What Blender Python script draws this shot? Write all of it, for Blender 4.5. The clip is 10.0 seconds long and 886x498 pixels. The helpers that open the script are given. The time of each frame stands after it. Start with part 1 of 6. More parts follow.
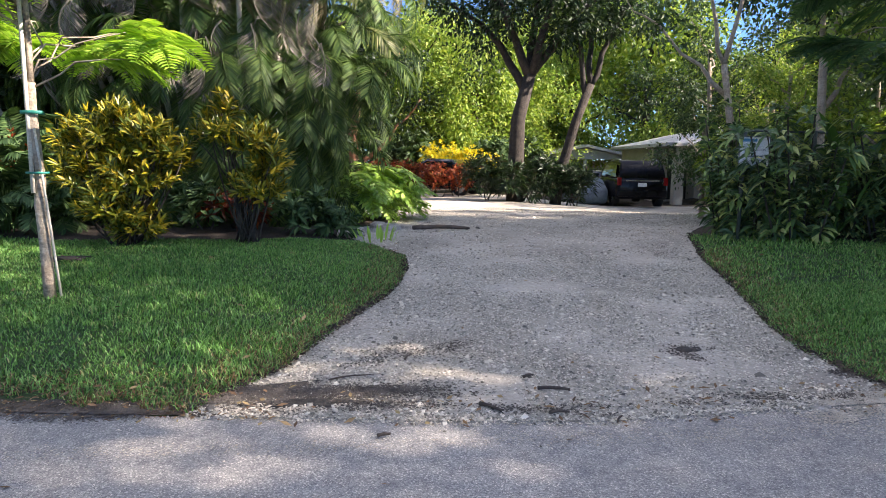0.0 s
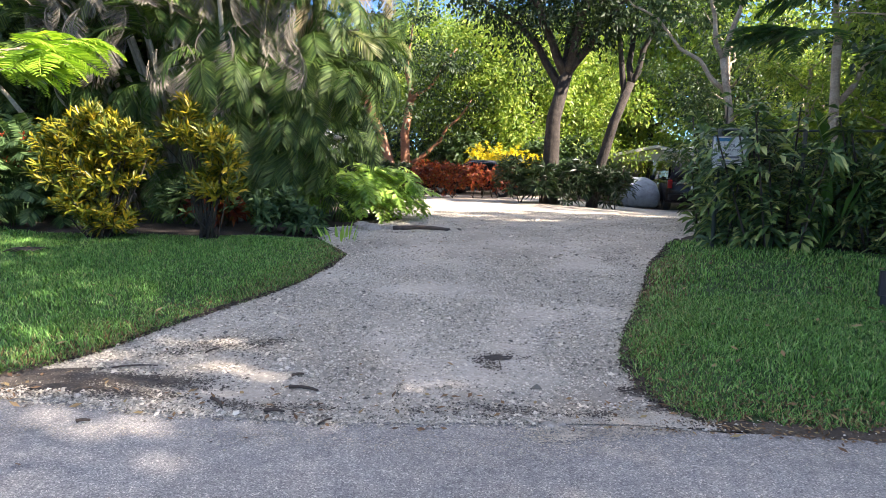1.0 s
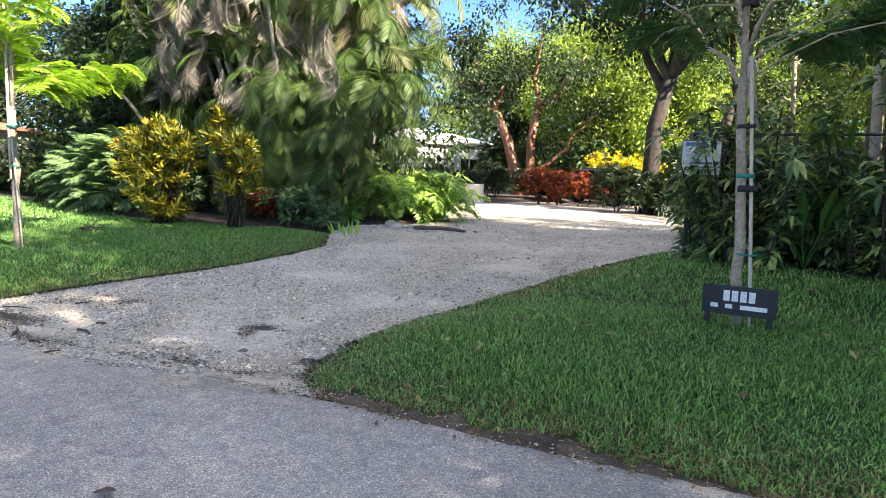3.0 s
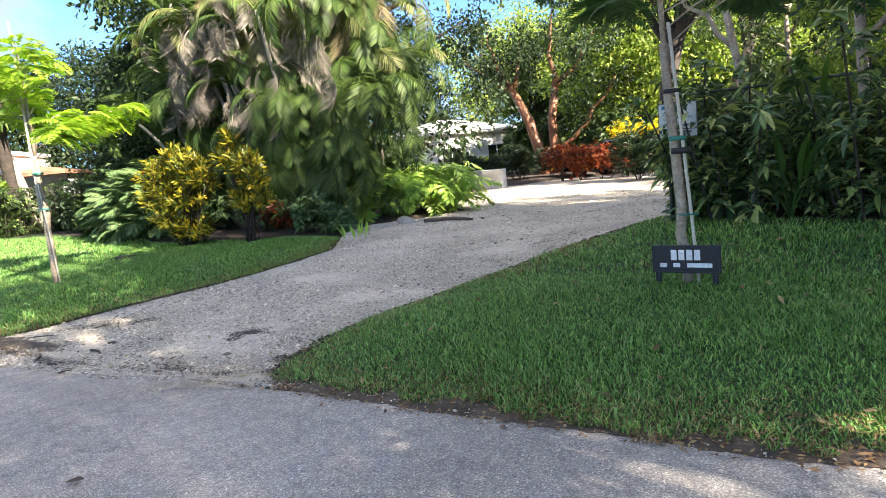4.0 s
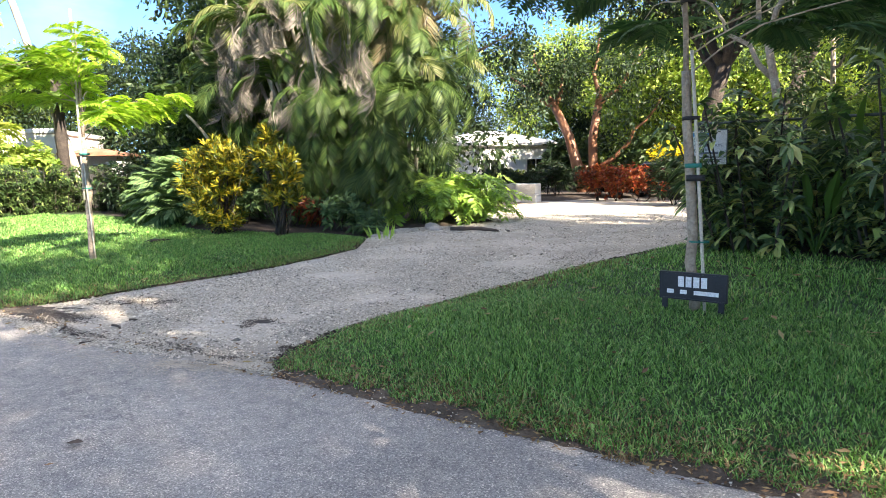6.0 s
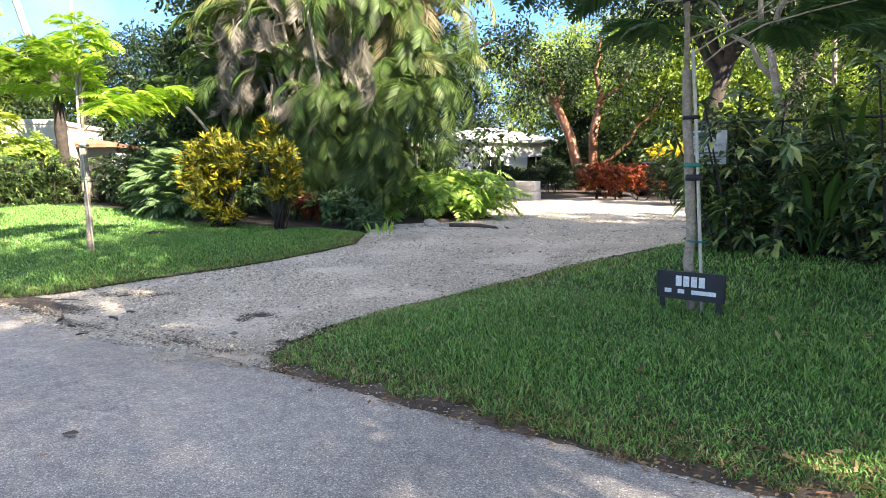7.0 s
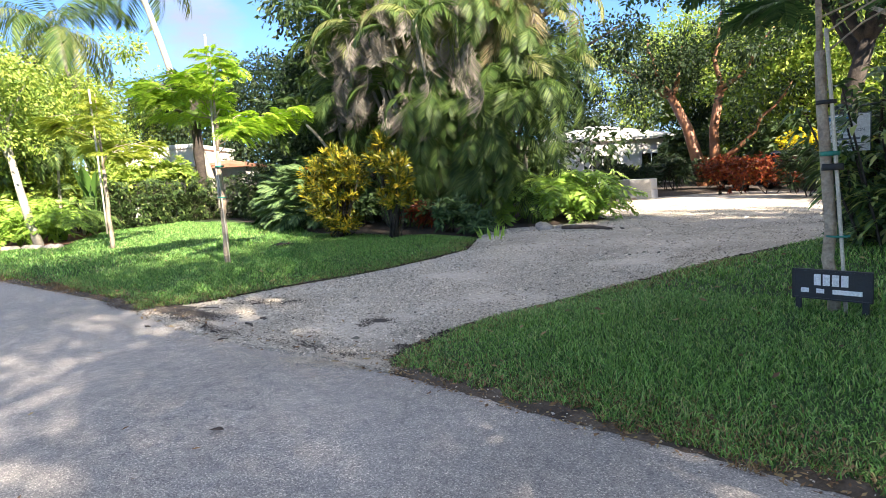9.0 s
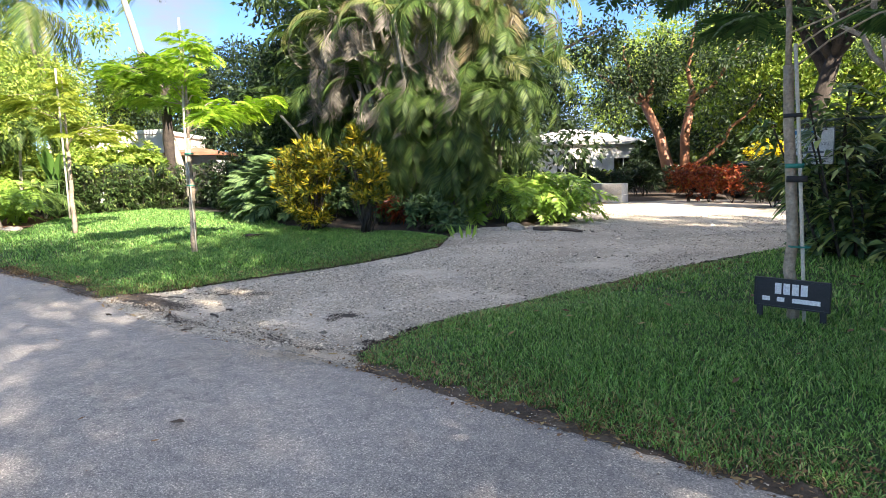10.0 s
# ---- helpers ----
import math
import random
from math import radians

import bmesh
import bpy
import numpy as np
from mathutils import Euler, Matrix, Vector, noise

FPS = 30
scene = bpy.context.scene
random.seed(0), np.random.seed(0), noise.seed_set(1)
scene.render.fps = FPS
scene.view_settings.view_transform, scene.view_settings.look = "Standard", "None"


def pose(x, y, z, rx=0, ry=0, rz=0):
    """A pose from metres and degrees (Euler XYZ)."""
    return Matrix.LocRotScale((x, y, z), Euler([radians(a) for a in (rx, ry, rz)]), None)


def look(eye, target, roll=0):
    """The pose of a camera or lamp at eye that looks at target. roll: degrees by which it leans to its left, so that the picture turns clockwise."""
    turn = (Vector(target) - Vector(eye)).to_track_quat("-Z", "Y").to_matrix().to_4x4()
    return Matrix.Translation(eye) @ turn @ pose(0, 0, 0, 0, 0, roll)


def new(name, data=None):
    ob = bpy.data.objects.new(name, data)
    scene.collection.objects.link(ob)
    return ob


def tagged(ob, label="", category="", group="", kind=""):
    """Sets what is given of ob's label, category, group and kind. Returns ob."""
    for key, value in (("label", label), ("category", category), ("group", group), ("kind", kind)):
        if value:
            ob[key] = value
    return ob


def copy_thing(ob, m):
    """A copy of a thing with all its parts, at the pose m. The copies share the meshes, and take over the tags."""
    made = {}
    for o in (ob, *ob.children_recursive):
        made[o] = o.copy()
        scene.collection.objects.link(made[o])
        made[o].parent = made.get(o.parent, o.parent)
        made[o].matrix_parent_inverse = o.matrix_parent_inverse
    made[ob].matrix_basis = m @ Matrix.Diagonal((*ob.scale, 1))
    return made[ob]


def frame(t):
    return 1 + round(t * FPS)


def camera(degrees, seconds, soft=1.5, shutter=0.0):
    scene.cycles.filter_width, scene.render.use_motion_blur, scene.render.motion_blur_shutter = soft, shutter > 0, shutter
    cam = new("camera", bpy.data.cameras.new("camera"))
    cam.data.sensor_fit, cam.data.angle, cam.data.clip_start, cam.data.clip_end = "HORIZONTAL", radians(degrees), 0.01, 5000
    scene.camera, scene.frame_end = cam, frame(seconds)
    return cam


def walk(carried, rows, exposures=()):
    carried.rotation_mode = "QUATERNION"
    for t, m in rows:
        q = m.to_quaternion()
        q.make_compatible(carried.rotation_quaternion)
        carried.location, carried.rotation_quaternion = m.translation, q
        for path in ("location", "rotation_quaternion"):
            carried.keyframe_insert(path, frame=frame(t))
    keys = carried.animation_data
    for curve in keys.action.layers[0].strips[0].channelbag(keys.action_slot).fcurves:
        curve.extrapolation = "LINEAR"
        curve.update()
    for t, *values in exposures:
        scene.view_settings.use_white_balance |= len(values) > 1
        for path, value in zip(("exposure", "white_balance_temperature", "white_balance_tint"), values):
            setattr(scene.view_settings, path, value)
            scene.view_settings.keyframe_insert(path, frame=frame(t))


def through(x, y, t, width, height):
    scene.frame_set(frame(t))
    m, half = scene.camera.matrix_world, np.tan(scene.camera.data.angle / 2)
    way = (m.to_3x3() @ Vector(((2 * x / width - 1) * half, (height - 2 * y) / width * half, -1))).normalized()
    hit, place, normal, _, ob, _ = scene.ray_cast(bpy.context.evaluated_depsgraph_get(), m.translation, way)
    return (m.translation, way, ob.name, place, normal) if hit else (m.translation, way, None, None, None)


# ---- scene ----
EXPOSURE = 1.95
cam = camera(71.3, 10.0, 0.75)
# seconds, eye, target, lean in degrees
PATH = [
    (0, (0.065, -0.003, 1.434), (0.055, 1.978, 1.155), 0.5),
    (0.5, (1.093, 0.12, 1.423), (0.817, 2.08, 1.138), 0.2),
    (1, (2.216, 0.194, 1.443), (1.891, 2.148, 1.166), 0.6),
    (1.5, (3.231, 0.431, 1.371), (2.829, 2.373, 1.109), -1.5),
    (2, (4.108, 0.62, 1.369), (3.44, 2.485, 1.098), -0.2),
    (2.2, (4.472, 0.689, 1.357), (3.695, 2.514, 1.108), -0.5),
    (3.3, (5.893, 0.768, 1.428), (4.927, 2.498, 1.156), 0.6),
    (3.5, (6.089, 0.778, 1.431), (5.078, 2.479, 1.14), -1.2),
    (4, (6.457, 0.86, 1.435), (5.385, 2.525, 1.149), -5.9),
    (4.5, (6.642, 0.882, 1.429), (5.55, 2.536, 1.157), -2.6),
    (5, (6.694, 0.891, 1.433), (5.556, 2.517, 1.183), -4.2),
    (5.5, (6.697, 0.885, 1.427), (5.541, 2.5, 1.19), -2.8),
    (7, (6.702, 0.889, 1.42), (5.54, 2.495, 1.158), -0.8),
    (7.5, (6.702, 0.888, 1.422), (5.523, 2.484, 1.173), -1.7),
    (8, (6.696, 0.874, 1.425), (5.507, 2.464, 1.179), -1.4),
    (8.5, (6.693, 0.879, 1.426), (5.406, 2.394, 1.204), -3.0),
    (9, (6.717, 0.859, 1.428), (5.282, 2.232, 1.194), -3.7),
    (9.5, (6.724, 0.864, 1.43), (5.325, 2.272, 1.183), -1.9),
    (10, (6.714, 0.865, 1.428), (5.345, 2.302, 1.181), -1.4),
]
walk(cam, [(t, look(eye, target, roll)) for t, eye, target, roll in PATH],
     exposures=[(t, EXPOSURE + e, k, tint) for t, e, k, tint in (
         (0.0, 0.0, 6550, 20), (0.5, 0.25, 6550, 20), (1.0, 0.3, 6600, 19), (2.0, 0.4, 6700, 18), (3.5, 0.45, 6850, 16),
         (5.5, 0.5, 6900, 16), (7.0, 0.52, 6900, 16), (8.5, 0.45, 6950, 16), (9.0, 0.22, 6850, 16), (9.5, 0.22, 6850, 16), (10.0, 0.2, 6850, 16))])

# ---- sky and sun ----
SUN_FROM = Vector((0.92, -0.18, 0.62)).normalized()
world = bpy.data.worlds.new("world")
scene.world = world
world.use_nodes = True
wn, wl = world.node_tree.nodes, world.node_tree.links
wn.clear()
w_out = wn.new("ShaderNodeOutputWorld")
w_bg = wn.new("ShaderNodeBackground")
w_bg.inputs["Strength"].default_value = 0.09
w_sky = wn.new("ShaderNodeTexSky")
w_sky.sky_type = "NISHITA"
w_sky.sun_disc = False
w_sky.dust_density = 0.0
w_sky.air_density = 0.5
w_sky.ozone_density = 2.0
w_sky.sun_elevation = math.asin(SUN_FROM.z)
w_sky.sun_rotation = math.atan2(SUN_FROM.x, SUN_FROM.y)
w_co = wn.new("ShaderNodeTexCoord")
w_map = wn.new("ShaderNodeMapping")
w_map.inputs["Scale"].default_value = (1.0, 1.0, 2.2)
w_noise = wn.new("ShaderNodeTexNoise")
w_noise.inputs["Scale"].default_value = 2.6
w_noise.inputs["Detail"].default_value = 9.0
w_noise.inputs["Roughness"].default_value = 0.55
w_ramp = wn.new("ShaderNodeValToRGB")
w_ramp.color_ramp.elements[0].position = 0.50
w_ramp.color_ramp.elements[1].position = 0.64
w_mix = wn.new("ShaderNodeMix")
w_mix.data_type = "RGBA"
# clouds: grey-white low down, bright towards the zenith
w_sep = wn.new("ShaderNodeSeparateXYZ")
wl.new(w_co.outputs["Generated"], w_sep.inputs["Vector"])
w_high = wn.new("ShaderNodeValToRGB")
w_high.color_ramp.elements[0].position, w_high.color_ramp.elements[0].color = 0.25, (1.8, 1.85, 1.95, 1)
w_high.color_ramp.elements[1].position, w_high.color_ramp.elements[1].color = 0.9, (12.5, 12.7, 13.2, 1)
wl.new(w_sep.outputs["Z"], w_high.inputs["Fac"])
wl.new(w_high.outputs["Color"], w_mix.inputs["B"])
wl.new(w_co.outputs["Generated"], w_map.inputs["Vector"])
wl.new(w_map.outputs["Vector"], w_noise.inputs["Vector"])
wl.new(w_noise.outputs["Fac"], w_ramp.inputs["Fac"])
wl.new(w_ramp.outputs["Color"], w_mix.inputs["Factor"])
w_tint = wn.new("ShaderNodeMix")
w_tint.data_type = "RGBA"
w_tint.blend_type = "MULTIPLY"
w_tint.inputs["Factor"].default_value = 1.0
w_tint.inputs["B"].default_value = (0.68, 0.93, 1.08, 1)
wl.new(w_sky.outputs["Color"], w_tint.inputs["A"])
wl.new(w_tint.outputs["Result"], w_mix.inputs["A"])
wl.new(w_mix.outputs["Result"], w_bg.inputs["Color"])
wl.new(w_bg.outputs["Background"], w_out.inputs["Surface"])

sun_data = bpy.data.lights.new("sun", "SUN")
sun_data.energy = 5.0
sun_data.angle = radians(0.53)
sun_data.color = (1.0, 0.92, 0.78)
sun = new("sun", sun_data)
sun.matrix_world = look((46, -9, 31), (0, 0, 0))
sun.rotation_euler = (-SUN_FROM).to_track_quat("-Z", "Y").to_euler()

# ---- materials ----
def mat_base(name):
    m = bpy.data.materials.new(name)
    m.use_nodes = True
    n, l = m.node_tree.nodes, m.node_tree.links
    return m, n, l, n["Principled BSDF"]


def ramp_node(n, stops):
    r = n.new("ShaderNodeValToRGB")
    e = r.color_ramp.elements
    while len(e) < len(stops):
        e.new(0.5)
    for el, (p, c) in zip(e, stops):
        el.position = p
        el.color = (*c, 1)
    return r


def noise_node(n, l, scale, detail=6.0, rough=0.6, coords="Object"):
    co = n.new("ShaderNodeTexCoord")
    t = n.new("ShaderNodeTexNoise")
    t.inputs["Scale"].default_value = scale
    t.inputs["Detail"].default_value = detail
    t.inputs["Roughness"].default_value = rough
    l.new(co.outputs[coords], t.inputs["Vector"])
    return t


def mix_node(n, l, a, b, fac, mode="MIX"):
    m = n.new("ShaderNodeMix")
    m.data_type = "RGBA"
    m.blend_type = mode
    for key, v in (("A", a), ("B", b), ("Factor", fac)):
        if isinstance(v, (int, float)):
            m.inputs[key].default_value = v
        elif isinstance(v, tuple):
            m.inputs[key].default_value = (*v, 1)
        else:
            l.new(v, m.inputs[key])
    return m.outputs["Result"]


def bump_node(n, l, bsdf, height, strength, distance):
    b = n.new("ShaderNodeBump")
    b.inputs["Strength"].default_value = strength
    b.inputs["Distance"].default_value = distance
    l.new(height, b.inputs["Height"])
    l.new(b.outputs["Normal"], bsdf.inputs["Normal"])


def surface_mat(name, c1, c2, scale=4.0, rough=0.7, metal=0.0, fine=60.0, bump=0.3, dist=0.01, spec=0.5):
    """Two tones in broad patches, with a fine grain over them and a shallow relief."""
    m, n, l, b = mat_base(name)
    big = noise_node(n, l, scale, 5, 0.6)
    small = noise_node(n, l, fine, 4, 0.6)
    r = ramp_node(n, [(0.35, c1), (0.65, c2)])
    l.new(big.outputs["Fac"], r.inputs["Fac"])
    g = ramp_node(n, [(0.3, (0.72, 0.72, 0.72)), (0.7, (1.15, 1.15, 1.15))])
    l.new(small.outputs["Fac"], g.inputs["Fac"])
    l.new(mix_node(n, l, r.outputs["Color"], g.outputs["Color"], 1.0, "MULTIPLY"), b.inputs["Base Color"])
    b.inputs["Roughness"].default_value = rough
    b.inputs["Metallic"].default_value = metal
    b.inputs["Specular IOR Level"].default_value = spec
    bump_node(n, l, b, small.outputs["Fac"], bump, dist)
    return m


def leaf_mat(name, stops, rough=0.45, through=0.35, warm=(1.05, 1.12, 0.55), patch=0.0, gain=0.66, cool=(0.88, 1.0, 1.12)):
    """Leaves: every leaf takes its own tone from the ramp; light shines through."""
    m, n, l, b = mat_base(name)
    geo = n.new("ShaderNodeNewGeometry")
    r = ramp_node(n, [(p, tuple(v * w * (gain * 0.8 if p == 0.0 else gain) for v, w in zip(c, cool))) for p, c in stops])
    fac = geo.outputs["Random Per Island"]
    if patch:
        big = noise_node(n, l, patch, 3, 0.5)
        mth = n.new("ShaderNodeMath")
        mth.operation = "MULTIPLY_ADD"
        mth.inputs[1].default_value = 1.4
        l.new(big.outputs["Fac"], mth.inputs[0])
        mix = n.new("ShaderNodeMath")
        mix.operation = "MULTIPLY_ADD"
        mix.inputs[1].default_value = 0.5
        mix.inputs[2].default_value = -0.45
        l.new(fac, mix.inputs[0])
        l.new(mix.outputs[0], mth.inputs[2])
        fac = mth.outputs[0]
    l.new(fac, r.inputs["Fac"])
    l.new(r.outputs["Color"], b.inputs["Base Color"])
    b.inputs["Roughness"].default_value = rough
    b.inputs["Specular IOR Level"].default_value = 0.35
    tr = n.new("ShaderNodeBsdfTranslucent")
    l.new(mix_node(n, l, r.outputs["Color"], warm, 1.0, "MULTIPLY"), tr.inputs["Color"])
    mx = n.new("ShaderNodeMixShader")
    mx.inputs["Fac"].default_value = through
    l.new(b.outputs["BSDF"], mx.inputs[1])
    l.new(tr.outputs["BSDF"], mx.inputs[2])
    l.new(mx.outputs["Shader"], n["Material Output"].inputs["Surface"])
    return m


def asphalt_mat():
    """Worn asphalt: pale aggregate in a grey binder, broad faded patches, faint dark streaks."""
    m, n, l, b = mat_base("asphalt")
    big = noise_node(n, l, 0.55, 5, 0.6)
    r = ramp_node(n, [(0.3, (0.285, 0.27, 0.252)), (0.7, (0.38, 0.362, 0.338))])
    l.new(big.outputs["Fac"], r.inputs["Fac"])
    vor = n.new("ShaderNodeTexVoronoi")
    vor.inputs["Scale"].default_value = 165
    co = n.new("ShaderNodeTexCoord")
    l.new(co.outputs["Object"], vor.inputs["Vector"])
    chip = ramp_node(n, [(0.0, (0.52, 0.52, 0.53)), (0.5, (0.95, 0.95, 0.95)), (0.85, (1.18, 1.17, 1.14)), (1.0, (2.1, 2.05, 1.95))])
    sep = n.new("ShaderNodeSeparateColor")
    l.new(vor.outputs["Color"], sep.inputs["Color"])
    l.new(sep.outputs["Red"], chip.inputs["Fac"])
    mid = noise_node(n, l, 9, 6, 0.7)
    worn = ramp_node(n, [(0.35, (0.8, 0.8, 0.82)), (0.65, (1.15, 1.14, 1.1))])
    l.new(mid.outputs["Fac"], worn.inputs["Fac"])
    c = mix_node(n, l, r.outputs["Color"], chip.outputs["Color"], 1.0, "MULTIPLY")
    l.new(mix_node(n, l, c, worn.outputs["Color"], 1.0, "MULTIPLY"), b.inputs["Base Color"])
    b.inputs["Roughness"].default_value = 0.85
    bump_node(n, l, b, vor.outputs["Distance"], 0.5, 0.004)
    return m


M_ASPHALT = asphalt_mat()
M_GRAVEL = surface_mat("crushed_shell", (0.355, 0.31, 0.25), (0.57, 0.515, 0.43), 0.9, 0.9, 0, 28, 0.8, 0.02)
M_PEBBLE = leaf_mat("shell_chip", [(0.0, (0.12, 0.115, 0.11)), (0.25, (0.32, 0.31, 0.285)), (0.75, (0.52, 0.50, 0.465)), (1.0, (0.70, 0.68, 0.64))], 0.9, 0.0, gain=1.1, cool=(1.07, 1.0, 0.87))
M_SOIL = surface_mat("mulch_soil", (0.035, 0.025, 0.018), (0.075, 0.055, 0.04), 1.5, 0.95, 0, 30, 0.9, 0.03)
M_TURF = surface_mat("turf_base", (0.03, 0.06, 0.015), (0.06, 0.10, 0.03), 1.2, 0.95, 0, 40, 0.9, 0.03)
M_GRASS = leaf_mat("grass_blade", [(0.0, (0.03, 0.075, 0.018)), (0.5, (0.105, 0.222, 0.052)), (0.9, (0.235, 0.41, 0.125)), (1.0, (0.36, 0.31, 0.16))], 0.36, 0.3, gain=1.45, cool=(0.95, 1.0, 0.95))
M_BARK = surface_mat("grey_bark", (0.26, 0.20, 0.145), (0.44, 0.37, 0.28), 5, 0.9, 0, 40, 0.9, 0.02)
M_BARK_DARK = surface_mat("dark_bark", (0.028, 0.022, 0.018), (0.07, 0.055, 0.043), 5, 0.9, 0, 40, 0.9, 0.03)
M_BARK_RED = surface_mat("copper_bark", (0.30, 0.12, 0.06), (0.42, 0.20, 0.11), 4, 0.55, 0, 25, 0.4, 0.01)
M_BARK_PALE = surface_mat("pale_palm_bark", (0.24, 0.22, 0.17), (0.40, 0.37, 0.30), 3, 0.85, 0, 30, 0.6, 0.015)
M_STAKE = surface_mat("weathered_stake", (0.46, 0.42, 0.34), (0.62, 0.57, 0.47), 6, 0.8, 0, 70, 0.5, 0.005)
M_TIE = surface_mat("green_tie", (0.01, 0.16, 0.12), (0.02, 0.22, 0.17), 8, 0.6)
M_BAND = surface_mat("black_band", (0.012, 0.012, 0.013), (0.025, 0.025, 0.027), 8, 0.7)
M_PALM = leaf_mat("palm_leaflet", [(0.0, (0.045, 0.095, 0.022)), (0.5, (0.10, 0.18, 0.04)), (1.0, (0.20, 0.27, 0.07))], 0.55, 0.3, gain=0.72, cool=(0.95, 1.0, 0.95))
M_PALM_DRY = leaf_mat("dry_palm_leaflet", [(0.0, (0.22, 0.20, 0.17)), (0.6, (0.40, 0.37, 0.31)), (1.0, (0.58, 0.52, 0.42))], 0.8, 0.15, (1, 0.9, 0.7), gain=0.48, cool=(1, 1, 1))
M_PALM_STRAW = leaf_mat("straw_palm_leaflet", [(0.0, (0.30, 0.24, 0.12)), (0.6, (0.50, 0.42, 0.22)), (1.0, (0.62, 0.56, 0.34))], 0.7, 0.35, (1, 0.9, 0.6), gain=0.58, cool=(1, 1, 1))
# brighter, yellower copy of the palm leaflet: sunlight put into the colour
M_PALM_SUNLIT = leaf_mat("sunny_palm_leaflet", [(0.0, (0.17, 0.23, 0.07)), (0.6, (0.30, 0.36, 0.11)), (1.0, (0.46, 0.44, 0.24))], 0.55, 0.4, gain=0.64, cool=(1.0, 1.0, 0.95))
M_CROTON = leaf_mat("croton_yellow_leaf", [(0.0, (0.05, 0.09, 0.012)), (0.35, (0.16, 0.21, 0.02)), (0.7, (0.46, 0.42, 0.03)), (1.0, (0.66, 0.48, 0.03))], 0.35, 0.25, (1.1, 1.0, 0.5), gain=0.62, cool=(1, 1, 1))
M_CROTON_RED = leaf_mat("croton_red_leaf", [(0.0, (0.08, 0.02, 0.015)), (0.5, (0.28, 0.05, 0.02)), (0.85, (0.48, 0.12, 0.03)), (1.0, (0.14, 0.16, 0.02))], 0.35, 0.3, (1.2, 0.9, 0.5), gain=0.75, cool=(1, 1, 1))
M_CROTON_GOLD = leaf_mat("gold_leaf", [(0.0, (0.42, 0.38, 0.02)), (0.6, (0.72, 0.60, 0.03)), (1.0, (0.80, 0.70, 0.06))], 0.4, 0.35, (1.1, 1.05, 0.4), gain=1.1, cool=(1, 1, 1))
M_DRACAENA = leaf_mat("hedge_leaf", [(0.0, (0.04, 0.09, 0.0495)), (0.6, (0.1, 0.18, 0.0785)), (0.8, (0.26, 0.36, 0.12)), (1.0, (0.6, 0.6, 0.30))], 0.35, 0.2, gain=0.95, cool=(1.0, 1.0, 0.8))
# darker dracaena leaves: the far hedge's shade is put into the colour
M_HEDGE_SHADED = leaf_mat("shaded_hedge_leaf", [(0.0, (0.015, 0.035, 0.012)), (0.6, (0.04, 0.08, 0.025)), (0.9, (0.10, 0.16, 0.05)), (1.0, (0.25, 0.30, 0.12))], 0.3, 0.15, gain=0.9, cool=(1, 1, 0.9))
M_PHILO = leaf_mat("split_leaf", [(0.0, (0.14, 0.24, 0.05)), (0.6, (0.27, 0.42, 0.08)), (1.0, (0.42, 0.54, 0.13))], 0.3, 0.35, gain=1.3, cool=(1.0, 1.0, 0.9))
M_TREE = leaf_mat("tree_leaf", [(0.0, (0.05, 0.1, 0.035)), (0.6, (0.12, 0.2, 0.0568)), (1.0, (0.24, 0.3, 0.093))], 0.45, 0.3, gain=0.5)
# brighter, yellower copy of the tree leaf: sunlight put into the colour
M_TREE_SUN = leaf_mat("sunlit_tree_leaf", [(0.0, (0.14, 0.24, 0.0495)), (0.6, (0.28, 0.4, 0.0785)), (1.0, (0.48, 0.52, 0.137))], 0.45, 0.4, gain=0.95, cool=(1.0, 1.0, 0.9))
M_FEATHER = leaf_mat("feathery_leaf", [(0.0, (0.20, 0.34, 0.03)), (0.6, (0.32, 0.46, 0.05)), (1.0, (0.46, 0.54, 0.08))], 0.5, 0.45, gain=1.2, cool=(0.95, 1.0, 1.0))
M_FERN = leaf_mat("fern_leaf", [(0.0, (0.04, 0.09, 0.0422)), (0.6, (0.1, 0.19, 0.0785)), (1.0, (0.2, 0.3, 0.137))], 0.6, 0.2, gain=0.75, cool=(1.0, 1.0, 0.8))
M_WHITE = surface_mat("white_stucco", (0.74, 0.73, 0.70), (0.82, 0.81, 0.79), 1.0, 0.85, 0, 60, 0.3, 0.004)
M_ROOF = surface_mat("pale_roof_tile", (0.50, 0.48, 0.45), (0.66, 0.64, 0.60), 1.0, 0.85, 0, 12, 0.4, 0.02)
M_TILE_RED = surface_mat("clay_roof_tile", (0.26, 0.12, 0.07), (0.36, 0.19, 0.12), 1.5, 0.8, 0, 14, 0.4, 0.02)
M_CONCRETE = surface_mat("concrete_block", (0.62, 0.60, 0.56), (0.76, 0.74, 0.70), 2.5, 0.9, 0, 40, 0.4, 0.006)
M_DARK = surface_mat("dark_recess", (0.03, 0.03, 0.03), (0.05, 0.05, 0.048), 2, 0.8)
M_SIGN = surface_mat("black_sign_plate", (0.012, 0.013, 0.017), (0.02, 0.021, 0.026), 3, 0.45)
M_SIGN_WHITE = surface_mat("sign_white", (0.78, 0.79, 0.80), (0.84, 0.85, 0.86), 3, 0.6)
M_SIGN_BLUE = surface_mat("sign_blue", (0.05, 0.22, 0.42), (0.07, 0.26, 0.48), 3, 0.6)
M_CARPAINT = surface_mat("black_car_paint", (0.006, 0.005, 0.006), (0.010, 0.008, 0.009), 2, 0.25, 0.0, 200, 0.02, 0.001, 0.25)
M_CARGLASS = surface_mat("dark_car_glass", (0.01, 0.012, 0.014), (0.014, 0.016, 0.018), 2, 0.08, 0.0, 50, 0.0, 0.001, 0.8)
